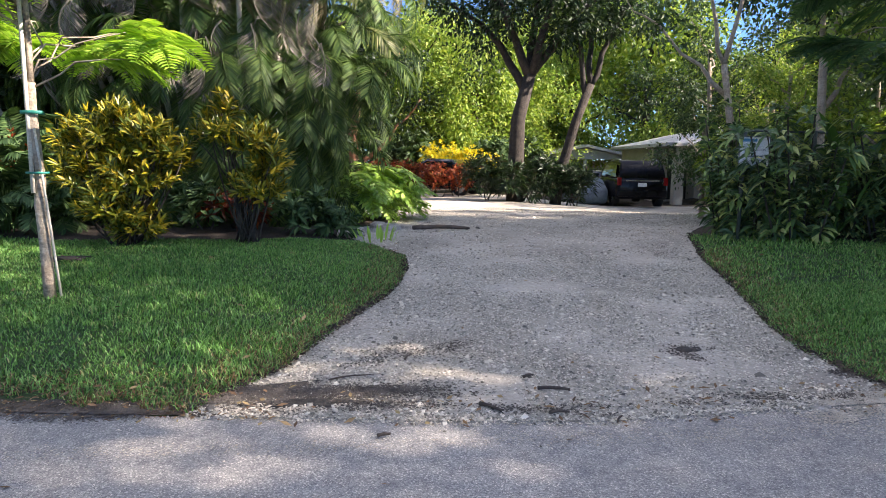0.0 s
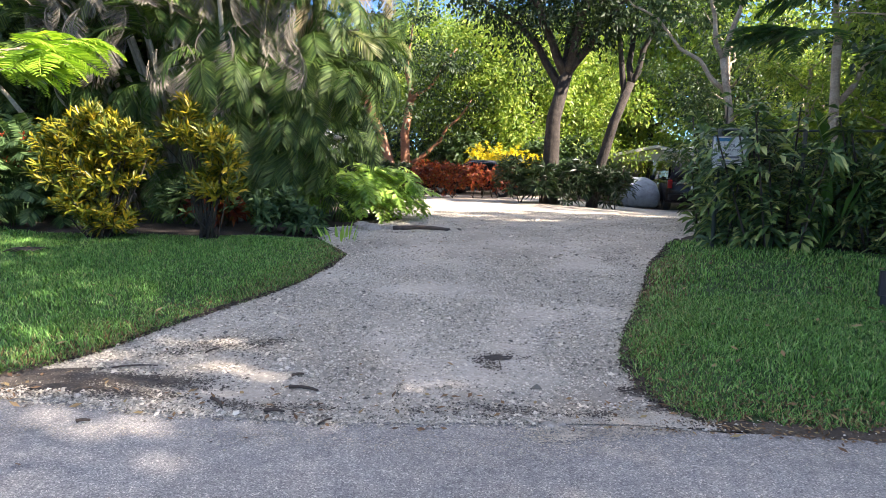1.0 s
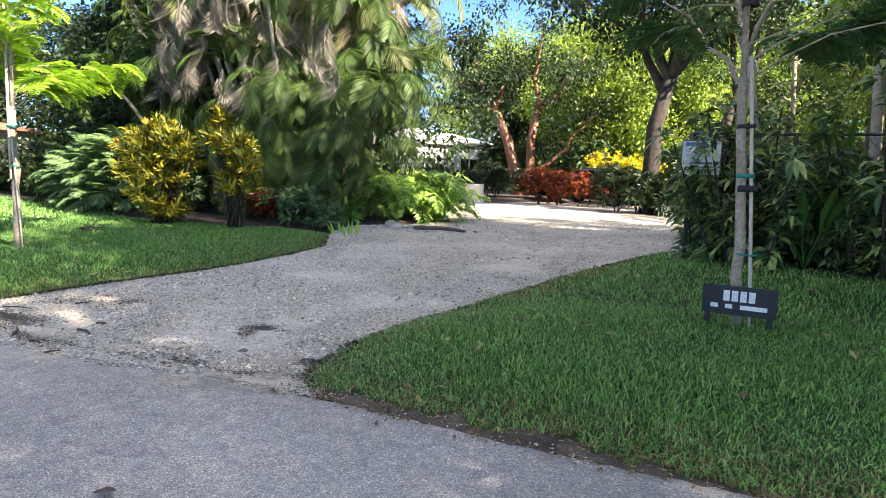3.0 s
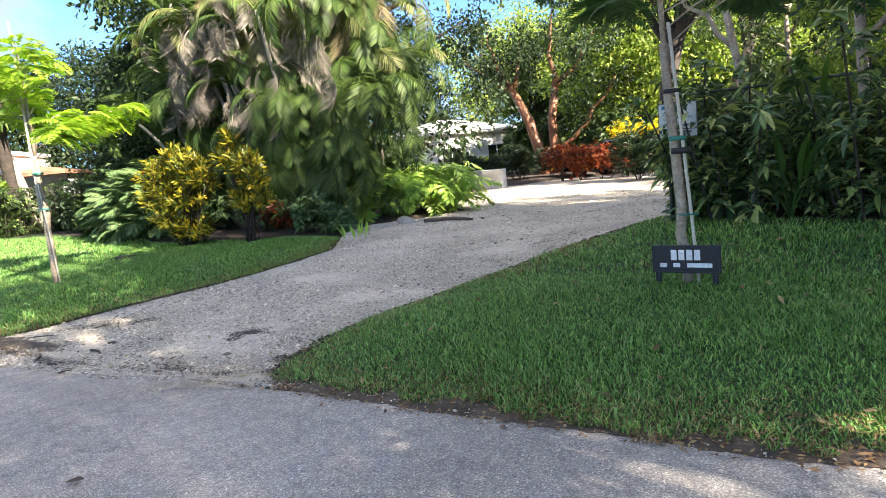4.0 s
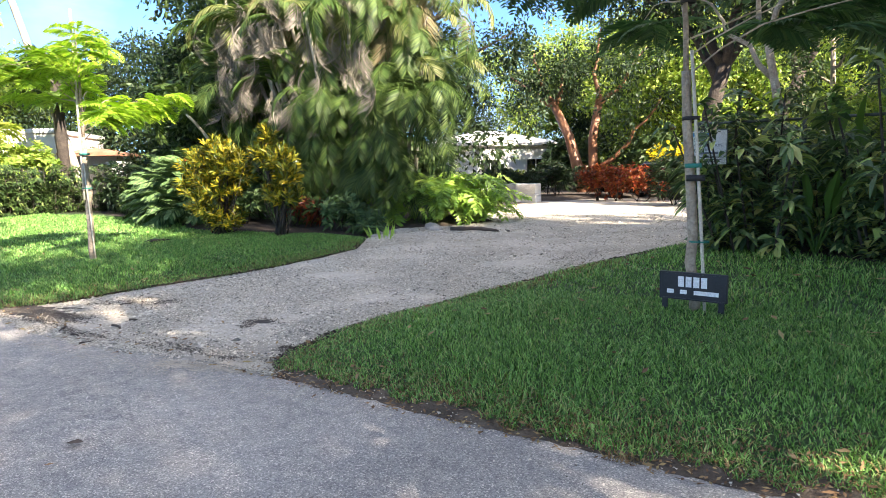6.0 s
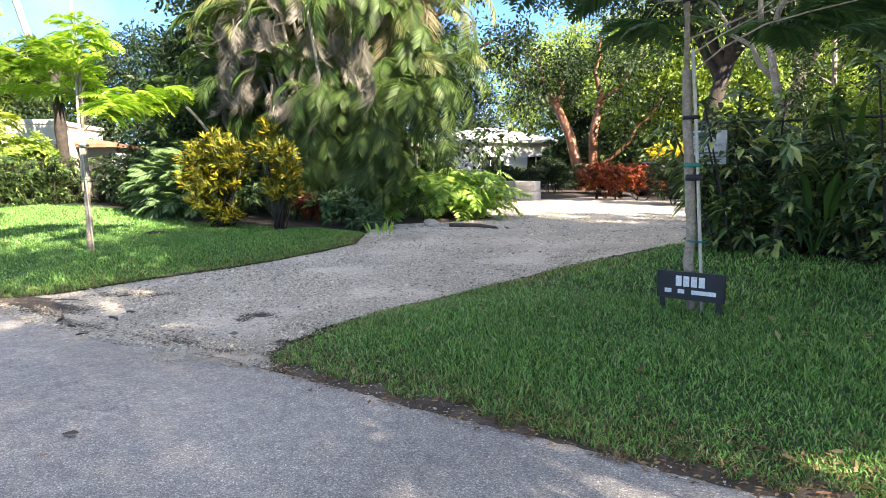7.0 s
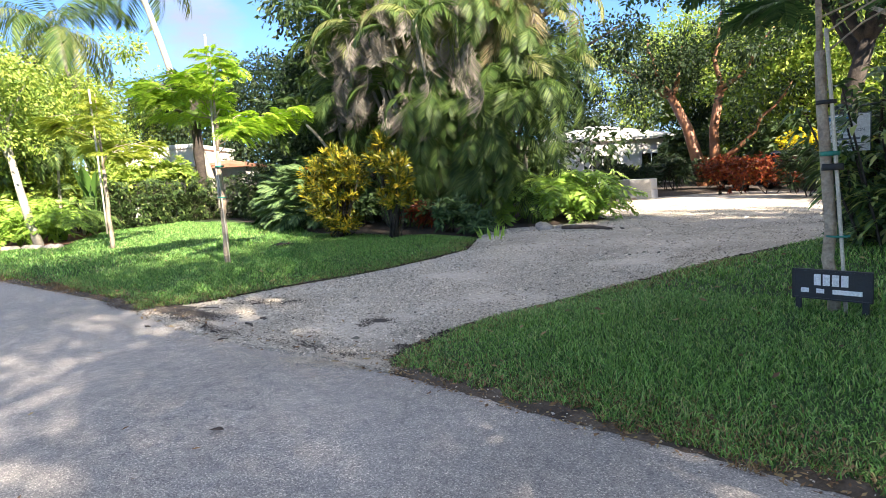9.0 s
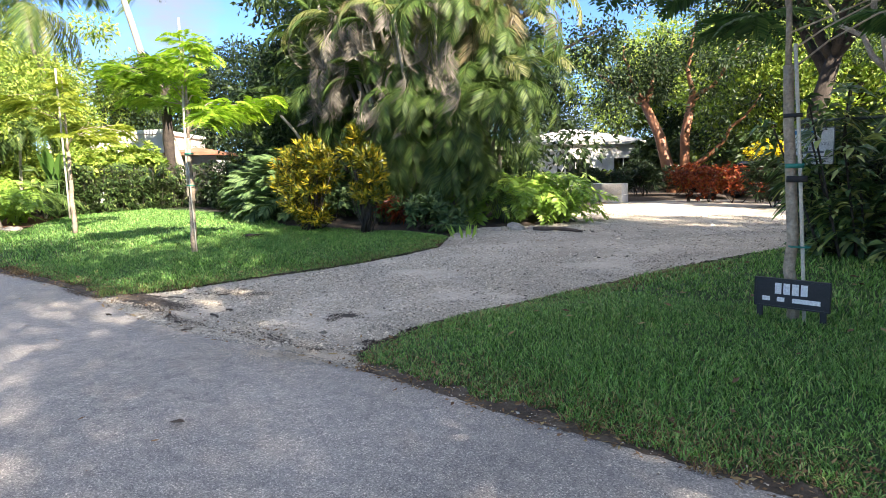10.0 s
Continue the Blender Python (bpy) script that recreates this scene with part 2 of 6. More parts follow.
M_TYRE = surface_mat("tyre_rubber", (0.015, 0.015, 0.015), (0.03, 0.03, 0.03), 6, 0.85)
M_CHROME = surface_mat("bright_metal", (0.55, 0.55, 0.56), (0.65, 0.65, 0.66), 4, 0.25, 1.0)
M_LAMP_RED = surface_mat("tail_lamp_red", (0.25, 0.01, 0.01), (0.35, 0.015, 0.015), 6, 0.2)
M_COVER = surface_mat("car_cover_cloth", (0.15, 0.18, 0.21), (0.26, 0.30, 0.34), 2.5, 0.8, 0, 30, 0.5, 0.02)
M_CARWHITE = surface_mat("white_car_paint", (0.72, 0.72, 0.73), (0.78, 0.78, 0.79), 2, 0.25)
M_FENCE = surface_mat("fence_metal", (0.06, 0.075, 0.07), (0.10, 0.12, 0.11), 5, 0.6, 0.6)
M_RIM = leaf_mat("soil_crumb", [(0.0, (0.02, 0.015, 0.011)), (0.7, (0.06, 0.045, 0.032)), (1.0, (0.14, 0.10, 0.07))], 0.95, 0.0, gain=1.0, cool=(1, 1, 1))
M_STICK = surface_mat("dead_wood", (0.06, 0.045, 0.035), (0.12, 0.09, 0.07), 9, 0.9)
M_ROCK = surface_mat("coral_rock", (0.34, 0.30, 0.25), (0.52, 0.47, 0.40), 4, 0.95, 0, 30, 0.8, 0.03)
M_DRYLEAF = leaf_mat("fallen_leaf", [(0.0, (0.16, 0.09, 0.05)), (0.6, (0.34, 0.20, 0.10)), (1.0, (0.45, 0.34, 0.16))], 0.8, 0.1, gain=0.85, cool=(1, 1, 1))
M_HELI_RED = leaf_mat("red_bract", [(0.0, (0.5, 0.05, 0.02)), (1.0, (0.7, 0.12, 0.04))], 0.5, 0.25)
# darker copy of the feathery leaf: the crown's shade put into the colour
M_FEATHER_SHADED = leaf_mat("shaded_feathery_leaf", [(0.0, (0.1, 0.22, 0.0785)), (0.6, (0.16, 0.31, 0.108)), (1.0, (0.24, 0.38, 0.122))], 0.5, 0.4, gain=0.5)
M_FEATHER_GOLD = leaf_mat("golden_feathery_leaf", [(0.0, (0.24, 0.30, 0.03)), (0.6, (0.40, 0.42, 0.05)), (1.0, (0.52, 0.48, 0.09))], 0.5, 0.45, gain=0.95)
M_STAIN = surface_mat("packed_dirt", (0.06, 0.048, 0.038), (0.15, 0.125, 0.10), 6, 0.95, 0, 45, 0.8, 0.015)
M_MUD = surface_mat("damp_mould", (0.014, 0.011, 0.009), (0.06, 0.05, 0.042), 9, 0.8, 0, 60, 0.9, 0.012)
M_SAND_SUN = surface_mat("pale_sand_and_sun", (0.42, 0.36, 0.28), (0.60, 0.53, 0.42), 5, 0.95, 0, 60, 0.8, 0.01)
M_BLUEGREY = surface_mat("grey_print", (0.16, 0.18, 0.21), (0.20, 0.22, 0.26), 6, 0.7)
M_LETTER = surface_mat("white_letter", (0.74, 0.74, 0.73), (0.80, 0.80, 0.79), 6, 0.6)
M_BEIGE = surface_mat("beige_stucco", (0.50, 0.46, 0.40), (0.58, 0.54, 0.47), 1.5, 0.9, 0, 60, 0.3, 0.004)
M_MULCH = surface_mat("red_mulch", (0.10, 0.04, 0.025), (0.18, 0.08, 0.05), 5, 0.95, 0, 35, 1.0, 0.03)
M_VERGE = surface_mat("worn_verge_dirt", (0.06, 0.044, 0.032), (0.14, 0.11, 0.08), 5, 0.95, 0, 50, 0.9, 0.02)
M_FERN_DARK = leaf_mat("dark_strap_leaf", [(0.0, (0.02, 0.045, 0.018)), (0.6, (0.05, 0.08, 0.03)), (0.9, (0.09, 0.14, 0.04)), (1.0, (0.14, 0.05, 0.05))], 0.4, 0.25)
# darker copy of the tree leaf: shade put into the colour of dim crowns
M_TREE_SHADED = leaf_mat("shaded_tree_leaf", [(0.0, (0.025, 0.055, 0.02)), (0.6, (0.06, 0.11, 0.035)), (1.0, (0.14, 0.19, 0.06))], 0.5, 0.3, gain=0.5)
M_BROAD = leaf_mat("broad_leaf", [(0.0, (0.06, 0.14, 0.03)), (0.6, (0.14, 0.26, 0.05)), (1.0, (0.30, 0.38, 0.08))], 0.3, 0.35)

# ---- building tools ----
RNG = np.random.default_rng(7)


def mesh_of(name, verts, faces, mat, smooth=False):
    me = bpy.data.meshes.new(name)
    me.from_pydata(np.asarray(verts, float).tolist(), [], faces if isinstance(faces, list) else faces.tolist())
    me.materials.append(mat)
    if smooth:
        me.polygons.foreach_set("use_smooth", [True] * len(me.polygons))
    me.update()
    return me


def thing(name, place=(0, 0, 0), turn=0.0, **tags):
    ob = new(name)
    ob.matrix_basis = pose(*place, 0, 0, turn)
    return tagged(ob, **tags)


def put(name, me, parent=None, m=None, **tags):
    ob = new(name, me)
    ob.parent = parent
    if m is not None:
        ob.matrix_basis = m
    return tagged(ob, **tags)


def join(*pieces):
    """Vertex and face lists put together."""
    vs, fs, k = [], [], 0
    for v, f in pieces:
        v = np.asarray(v, float)
        vs.append(v)
        fs += [[i + k for i in q] for q in (f if isinstance(f, list) else f.tolist())]
        k += len(v)
    return np.concatenate(vs), fs


def tube(points, radii, sides=8, rough=0.0):
    pts = np.asarray(points, float)
    radii = np.broadcast_to(np.asarray(radii, float), (len(pts),))
    tang = np.gradient(pts, axis=0)
    tang /= np.linalg.norm(tang, axis=1)[:, None] + 1e-9
    side = np.cross(tang, [0.31, 0.95, 0.05])
    side /= np.linalg.norm(side, axis=1)[:, None] + 1e-9
    up = np.cross(tang, side)
    a = np.linspace(0, 2 * np.pi, sides, endpoint=False)
    rr = radii[:, None] * (1 + rough * RNG.uniform(-1, 1, (len(pts), sides)))
    v = pts[:, None] + rr[..., None] * (np.cos(a)[None, :, None] * side[:, None] + np.sin(a)[None, :, None] * up[:, None])
    f = []
    for i in range(len(pts) - 1):
        for j in range(sides):
            k = (j + 1) % sides
            f.append([i * sides + j, i * sides + k, (i + 1) * sides + k, (i + 1) * sides + j])
    f.append(list(range(sides))[::-1])
    f.append([(len(pts) - 1) * sides + j for j in range(sides)])
    return v.reshape(-1, 3), f


def bent(p0, p1, sag, n=6):
    """A curved line between two points, pulled aside by the vector sag."""
    p0, p1, sag = (np.asarray(q, float) for q in (p0, p1, sag))
    t = np.linspace(0, 1, n)[:, None]
    return p0 + (p1 - p0) * t + sag * (4 * t * (1 - t))


def box(x0, x1, y0, y1, z0, z1, bevel=0.0):
    bm = bmesh.new()
    bmesh.ops.create_cube(bm, size=1)
    for v in bm.verts:
        v.co = Vector((x0 if v.co.x < 0 else x1, y0 if v.co.y < 0 else y1, z0 if v.co.z < 0 else z1))
    if bevel:
        bmesh.ops.bevel(bm, geom=bm.edges[:], offset=bevel, segments=2, affect="EDGES", profile=0.6)
    bm.verts.index_update()
    out = [tuple(v.co) for v in bm.verts], [[v.index for v in f.verts] for f in bm.faces]
    bm.free()
    return out


def unit(v):
    return v / (np.linalg.norm(v, axis=-1, keepdims=True) + 1e-9)


def leaves(base, direction, normal, length, width, droop=0.15, wide=0.45, fine=False):
    """Pointed leaves: base points, directions, normals, lengths and widths for all of them at once."""
    base, d, nrm = np.asarray(base, float), unit(np.asarray(direction, float)), unit(np.asarray(normal, float))
    k = len(base)
    length = np.broadcast_to(np.asarray(length, float), (k,))[:, None]
    width = np.broadcast_to(np.asarray(width, float), (k,))[:, None]
    s = unit(np.cross(d, nrm))
    up = np.cross(s, d)
    sag = np.array([0, 0, -1.0]) * droop
    tip = base + d * length + sag * length
    m1 = base + d * length * wide + sag * length * wide * wide
    if not fine:
        v = np.stack([base, m1 + s * width / 2 + up * width * 0.12, tip, m1 - s * width / 2 + up * width * 0.12], 1).reshape(-1, 3)
        f = (np.arange(k)[:, None] * 4 + np.arange(4)).tolist()
        return v, f
    m2 = base + d * length * 0.75 + sag * length * 0.56
    w2 = width * 0.36
    v = np.stack([base, m1 + s * width / 2 + up * width * 0.15, m2 + s * w2 + up * width * 0.1, tip, m2 - s * w2 + up * width * 0.1, m1 - s * width / 2 + up * width * 0.15, m1, m2], 1).reshape(-1, 3)
    q = np.arange(k)[:, None] * 8
    f = (q + np.array([0, 1, 6])).tolist() + (q + np.array([0, 6, 5])).tolist() + (q + np.array([6, 1, 2, 7])).tolist() + (q + np.array([5, 6, 7, 4])).tolist() + (q + np.array([7, 2, 3])).tolist() + (q + np.array([4, 7, 3])).tolist()
    return v, f


def curve_of(knots):
    xs, ys = zip(*knots)
    return lambda q: np.interp(q, xs, ys)


# ---- the lie of the land ----
road_edge = curve_of([(-60, -3.4), (-20, 1.3), (-12, 2.25), (-7.5, 2.8), (-4.8, 3.08), (-2.5, 3.34), (-1, 3.31), (0, 3.28), (1, 3.31), (2, 3.49), (2.7, 3.61), (4.75, 3.66), (6, 3.71), (7, 3.8), (10, 4.3), (20, 5.8), (60, 12)])
drive_left = curve_of([(3.0, -1.5), (3.5, -1.35), (4.1, -1.06), (5.0, -0.86), (6, -0.58), (6.7, -0.48), (7.5, -0.45), (8.3, -0.52), (9, -1.0), (10, -1.7), (11.2, -1.9), (12, -1.2), (13.4, -0.9), (15, -2.2), (19, -3.6), (21, -4.0), (24, -2)])
drive_right = curve_of([(3.0, 3.6), (3.6, 3.25), (3.8, 3.0), (4.1, 2.86), (4.6, 2.80), (5.2, 2.89), (5.8, 3.04), (6.6, 3.22), (7.7, 3.46), (8.5, 3.62), (9.2, 3.84), (10.0, 4.08), (11.2, 4.5), (12.2, 5.1), (14, 6.3), (16, 8.6), (24, 11)])


def rise(x, y):
    """Height of the drive and road above the road's edge."""
    x, y = np.asarray(x, float), np.asarray(y, float)
    dip = np.clip((y - 15) / 7, 0, 1) * np.clip((x - 2) / 4, 0, 1)
    return 0.2 * np.clip((y - 3.8) / 6, 0, 1) - 0.4 * dip


def lawn(x, y):
    """Height of the grass beside the drive: it swells up softly from its edges."""
    x, y = np.asarray(x, float), np.asarray(y, float)
    inside = np.minimum(np.maximum(drive_left(y) - x, x - drive_right(y)), y - road_edge(x))
    return rise(x, y) + 0.12 * np.clip(inside / 1.2, 0, 1) ** 0.8


def sheet(name, xs, ys, height, mat, **tags):
    """A fine ground sheet: a grid of points with a height each."""
    X, Y = np.meshgrid(xs, ys)
    v = np.stack([X, Y, height(X, Y)], -1).reshape(-1, 3)
    nx, ny = len(xs), len(ys)
    i = (np.arange(ny - 1)[:, None] * nx + np.arange(nx - 1)).reshape(-1, 1)
    me = mesh_of(name, v, i + np.array([0, 1, nx + 1, nx]), mat, True)
    return put(name, me, kind="structure", **tags)

# ---- ground, road and drive ----
def lawn_back(x):
    """Where the grass ends against the planting beds."""
    return np.interp(x, [-17.4, -16.9, -16.0, -12.9, -11.5, -9.5, -7, -5.5, -3, -1.2, 2.9, 4.0, 4.87, 5.9, 6.9, 12, 30],
                     [7.0, 11.0, 11.2, 10.4, 9.9, 9.4, 9.0, 8.5, 8.7, 9.4, 11.0, 10.7, 9.75, 9.3, 8.9, 7.4, 5])


def in_bed(x, y):
    """The planting bed at the lawn's far end, behind a row of stones."""
    return (x < -12.4) & (y > 3.85 + (x + 14.8) * 0.478) & (y < 4.9 + (-12.5 - x) * 0.53)


def ground_height(x, y):
    inside = np.minimum(np.maximum(drive_left(y) - x, x - drive_right(y)), y - road_edge(x))
    z = np.where(inside > 0, lawn(x, y), rise(x, y) - 0.05 + np.clip(inside, -0.1, 0) * 0.5)
    beyond = (y < road_edge(x) - 5.9)
    return np.where(beyond, 0.03, z)


gx = np.concatenate([[-400, -150, -80, -50, -35, -25, -20], np.arange(-17, 13, 0.14), [16, 20, 28, 40, 60, 100, 200, 400]])
gy = np.concatenate([[-300, -100, -40, -20, -12, -8, -5, -3, -1, 1], np.arange(2, 12, 0.14), np.arange(12, 30, 0.6), [34, 40, 50, 70, 120, 250, 500]])
ground = sheet("ground", gx, gy, ground_height, M_SOIL, label="bare dark soil under the planting and far grass", category="ground")
ground.data.materials.append(M_TURF)
for p in ground.data.polygons:
    cx, cy = p.center.x, p.center.y
    if road_edge(cx) < cy < lawn_back(cx) + 0.1 and -17 < cx < 14 and not in_bed(cx, cy) and not drive_left(cy) + 0.02 < cx < drive_right(cy) - 0.02:
        p.material_index = 1


def strip(name, us, vs, edge_a, edge_b, height, mat, **tags):
    """A sheet between two edge lines: u runs along, v across."""
    pts = []
    for u in us:
        a, b = np.array(edge_a(u)), np.array(edge_b(u))
        for v in vs:
            x, y = a + (b - a) * v
            pts.append((x, y, height(x, y)))
    nv = len(vs)
    i = (np.arange(len(us) - 1)[:, None] * nv + np.arange(nv - 1)).reshape(-1, 1)
    return put(name, mesh_of(name, pts, i + np.array([0, nv, nv + 1, 1]), mat, True), kind="structure", **tags)


def ragged(q, s=1.0):
    return 0.05 * noise.noise((q * 1.7 * s, 3.1, 0)) + 0.03 * noise.noise((q * 6.0 * s, 9.2, 0))


us = np.concatenate([[-60, -40, -30, -24], np.arange(-20, 14, 0.1), [16, 20, 30, 45, 60]])
road = strip("road", us, np.concatenate([np.linspace(0, 0.6, 12), np.linspace(0.65, 1, 30)]),
             lambda x: (x, road_edge(x) - 5.8), lambda x: (x, road_edge(x) + ragged(x)),
             lambda x, y: 0.004 + 0.006 * noise.noise((x * 0.8, y * 0.8, 0)), M_ASPHALT,
             label="worn pale grey asphalt lane with dappled light", category="road")
ys_d = np.arange(3.2, 24.0, 0.10)
pts = []
for y in ys_d:
    xa, xb = drive_left(y) - 0.02 + ragged(y), drive_right(y) + 0.02 - ragged(y + 40)
    for v in np.linspace(0, 1, 70):
        x = xa + (xb - xa) * v
        yy = max(y, road_edge(x) - 0.05 + 0.5 * ragged(x + 7))
        pts.append((x, yy, float(rise(x, yy)) + 0.010 - 0.03 * min(1.0, max(0.0, (road_edge(x) + 0.05 - yy) / 0.09)) + 0.014 * noise.noise((x * 1.3, yy * 1.3, 4)) + 0.006 * noise.noise((x * 6, yy * 6, 4))))
i = (np.arange(len(ys_d) - 1)[:, None] * 70 + np.arange(69)).reshape(-1, 1)
put("driveway", mesh_of("driveway", pts, i + np.array([0, 1, 71, 70]), M_GRAVEL, True), kind="structure", label="drive of pale crushed shell and gravel", category="driveway")


# ---- gravel, grass and litter lying on the ground ----
def on_drive(x, y, edge=0.0):
    return (x > drive_left(y) + edge) & (x < drive_right(y) - edge) & (y > road_edge(x) - 0.03)


def stones(n, x0, x1, y0, y1, keep, height, size):
    """Loose chips: small squashed eight-sided stones."""
    x, y = RNG.uniform(x0, x1, n), RNG.uniform(y0, y1, n)
    ok = keep(x, y)
    x, y = x[ok], y[ok]
    k = len(x)
    c = np.stack([x, y, height(x, y)], 1)
    r = size * RNG.lognormal(0, 0.45, k)
    a = RNG.random(k) * 6.3
    u = np.stack([np.cos(a), np.sin(a), RNG.normal(0, 0.25, k)], 1)
    w = np.stack([-np.sin(a), np.cos(a), RNG.normal(0, 0.25, k)], 1)
    z = np.cross(u, w)
    e = RNG.uniform(0.6, 1.2, (k, 1))
    v = np.stack([c + u * r[:, None], c + w * r[:, None] * e, c - u * r[:, None] * 0.9, c - w * r[:, None] * e, c + z * r[:, None] * 0.6, c - z * r[:, None] * 0.5], 1).reshape(-1, 3)
    f = np.array([[0, 1, 4], [1, 2, 4], [2, 3, 4], [3, 0, 4]])
    return v, (np.arange(k)[:, None, None] * 6 + f).reshape(-1, 3)


put("gravel", mesh_of("gravel", *stones(165000, -2, 5, 3.2, 8.5, on_drive, lambda x, y: rise(x, y) + 0.013, 0.0068), M_PEBBLE), kind="stuff", label="loose pale shell and gravel chips on the drive", category="gravel")
put("gravel", mesh_of("gravel", *stones(50000, -4, 8, 8.5, 17, on_drive, lambda x, y: rise(x, y) + 0.013, 0.010), M_PEBBLE), kind="stuff", label="loose pale gravel chips further up the drive", category="gravel")
put("gravel", mesh_of("gravel", *stones(24000, -1.3, 3.0, 3.0, 3.9, lambda x, y: np.abs(y - road_edge(x) - 0.01) < 0.03 + 0.07 * RNG.random(len(x)), lambda x, y: np.where(y > road_edge(x) - 0.03, 0.014, 0.009), 0.0062), M_PEBBLE), kind="stuff", label="chips spilling from the drive over the asphalt edge", category="gravel")
put("gravel", mesh_of("gravel", *stones(5000, -6, 8, 2.5, 4.2, lambda x, y: (y < road_edge(x)) & (y > road_edge(x) - 0.15 - 0.5 * RNG.random(len(x)) ** 3), lambda x, y: 0.008 + 0 * x, 0.0045), M_PEBBLE), kind="stuff", label="stray chips along the asphalt edge", category="gravel")


def blades(n, x0, x1, y0, y1, keep, length, width, seed, lean=0.85):
    g = np.random.default_rng(seed)
    x, y = g.uniform(x0, x1, n), g.uniform(y0, y1, n)
    ok = keep(x, y)
    x, y = x[ok], y[ok]
    k = len(x)
    tuft = 0.75 + 0.5 * np.sin(x * 2.1 + 1.3 * np.sin(y * 1.7)) * np.sin(y * 2.6) * 0.6
    L = length * g.uniform(0.6, 1.25, k) * tuft
    a = g.random(k) * 6.283
    d = np.stack([np.cos(a), np.sin(a)], 1) * (lean * g.uniform(0.2, 1.3, k))[:, None]
    s = np.stack([-np.sin(a), np.cos(a), 0 * a], 1) * (width * g.uniform(0.7, 1.2, k) / 2)[:, None]
    b = np.stack([x, y, lawn(x, y) - 0.004], 1)
    m = b + np.stack([d[:, 0] * L * 0.5, d[:, 1] * L * 0.5, L * 0.62], 1)
    t = b + np.stack([d[:, 0] * L * 1.25, d[:, 1] * L * 1.25, L * 0.85], 1)
    v = np.stack([b - s, b + s, m + s * 0.85, m - s * 0.85, t], 1).reshape(-1, 3)
    q = np.arange(k)[:, None] * 5
    return v, (q + np.array([0, 1, 2, 3])).tolist() + (q + np.array([3, 2, 4])).tolist()


def verge(x):
    """The worn strip between asphalt and grass is of uneven width."""
    return 0.04 + np.where(x < -0.8, 0.06, 0.02) + 0.07 * np.sin(x * 3.1) * np.sin(x * 1.3 + 1) + 0.04 * np.sin(x * 9.7) + 0.035 * np.sin(x * 23.0 + 2 * np.sin(x * 5.1))


def left_lawn(x, y):
    return (x < drive_left(y) + 0.03) & (y > road_edge(x) + verge(x)) & (y < lawn_back(x) + 0.1) & ~in_bed(x, y)


def right_lawn(x, y):
    return (x > drive_right(y) - 0.03) & (y > road_edge(x) + verge(x)) & (y < lawn_back(x) + 0.1)


LAWN_TAGS = dict(kind="stuff", category="grass")
put("lawn_grass", mesh_of("lawn_grass", *join(blades(100000, 2.5, 9, 3.7, 6.5, right_lawn, 0.068, 0.0075, 31), blades(50000, 2.8, 12, 6.5, 11, right_lawn, 0.078, 0.011, 32)), M_GRASS), label="thick green lawn of coarse grass beside the drive", **LAWN_TAGS)
put("lawn_grass", mesh_of("lawn_grass", *join(blades(95000, -5.5, -0.4, 3.3, 9.4, left_lawn, 0.07, 0.0085, 33), blades(60000, -17, -5.5, 1.5, 10, left_lawn, 0.095, 0.016, 34)), M_GRASS), label="mown green lawn under the young trees", **LAWN_TAGS)


def edge_band(x, y):
    near = np.minimum(np.abs(y - road_edge(x)), np.minimum(np.abs(x - drive_left(y)) + 0.06, np.abs(x - drive_right(y)) + 0.06))
    return (near < 0.04 + 0.62 * RNG.random(len(x)) ** 1.9) & (left_lawn(x, y) | right_lawn(x, y))


put("dry_grass", mesh_of("dry_grass", *join(blades(420000, -9, 9, 2.4, 9.0, edge_band, 0.06, 0.008, 35, 1.2)), M_DRYLEAF), label="brown dry grass along the lawn's worn edges", **LAWN_TAGS)


def litter(n, x0, x1, y0, y1, keep, height, size, seed):
    g = np.random.default_rng(seed)
    x, y = g.uniform(x0, x1, n), g.uniform(y0, y1, n)
    ok = keep(x, y)
    x, y = x[ok], y[ok]
    k = len(x)
    a = g.random(k) * 6.283
    d = np.stack([np.cos(a), np.sin(a), g.normal(0, 0.2, k)], 1)
    return leaves(np.stack([x, y, height(x, y)], 1), d, np.stack([g.normal(0, 0.3, k), g.normal(0, 0.3, k), np.ones(k)], 1), size * g.uniform(0.5, 1.4, k), size * 0.42, -0.08, 0.5)


put("fallen_leaves", mesh_of("fallen_leaves", *join(
    litter(900, -6, 9, 3.0, 4.6, lambda x, y: np.abs(y - road_edge(x) - 0.12) < 0.26, lambda x, y: np.where(y > road_edge(x), lawn(x, y) + 0.03, 0.012), 0.06, 36),
    litter(150, 2.8, 9, 4, 9, right_lawn, lambda x, y: lawn(x, y) + 0.05, 0.08, 37),
    litter(90, -10, 0, 3.6, 9, left_lawn, lambda x, y: lawn(x, y) + 0.05, 0.08, 38),
    litter(110, -8, 9, -1.5, 3.9, lambda x, y: y < road_edge(x), lambda x, y: 0.014 + 0 * x, 0.05, 39),
    litter(140, -2, 5, 3.4, 12, on_drive, lambda x, y: rise(x, y) + 0.028, 0.05, 40)), M_DRYLEAF), kind="stuff", label="dry brown fallen leaves", category="leaf litter")


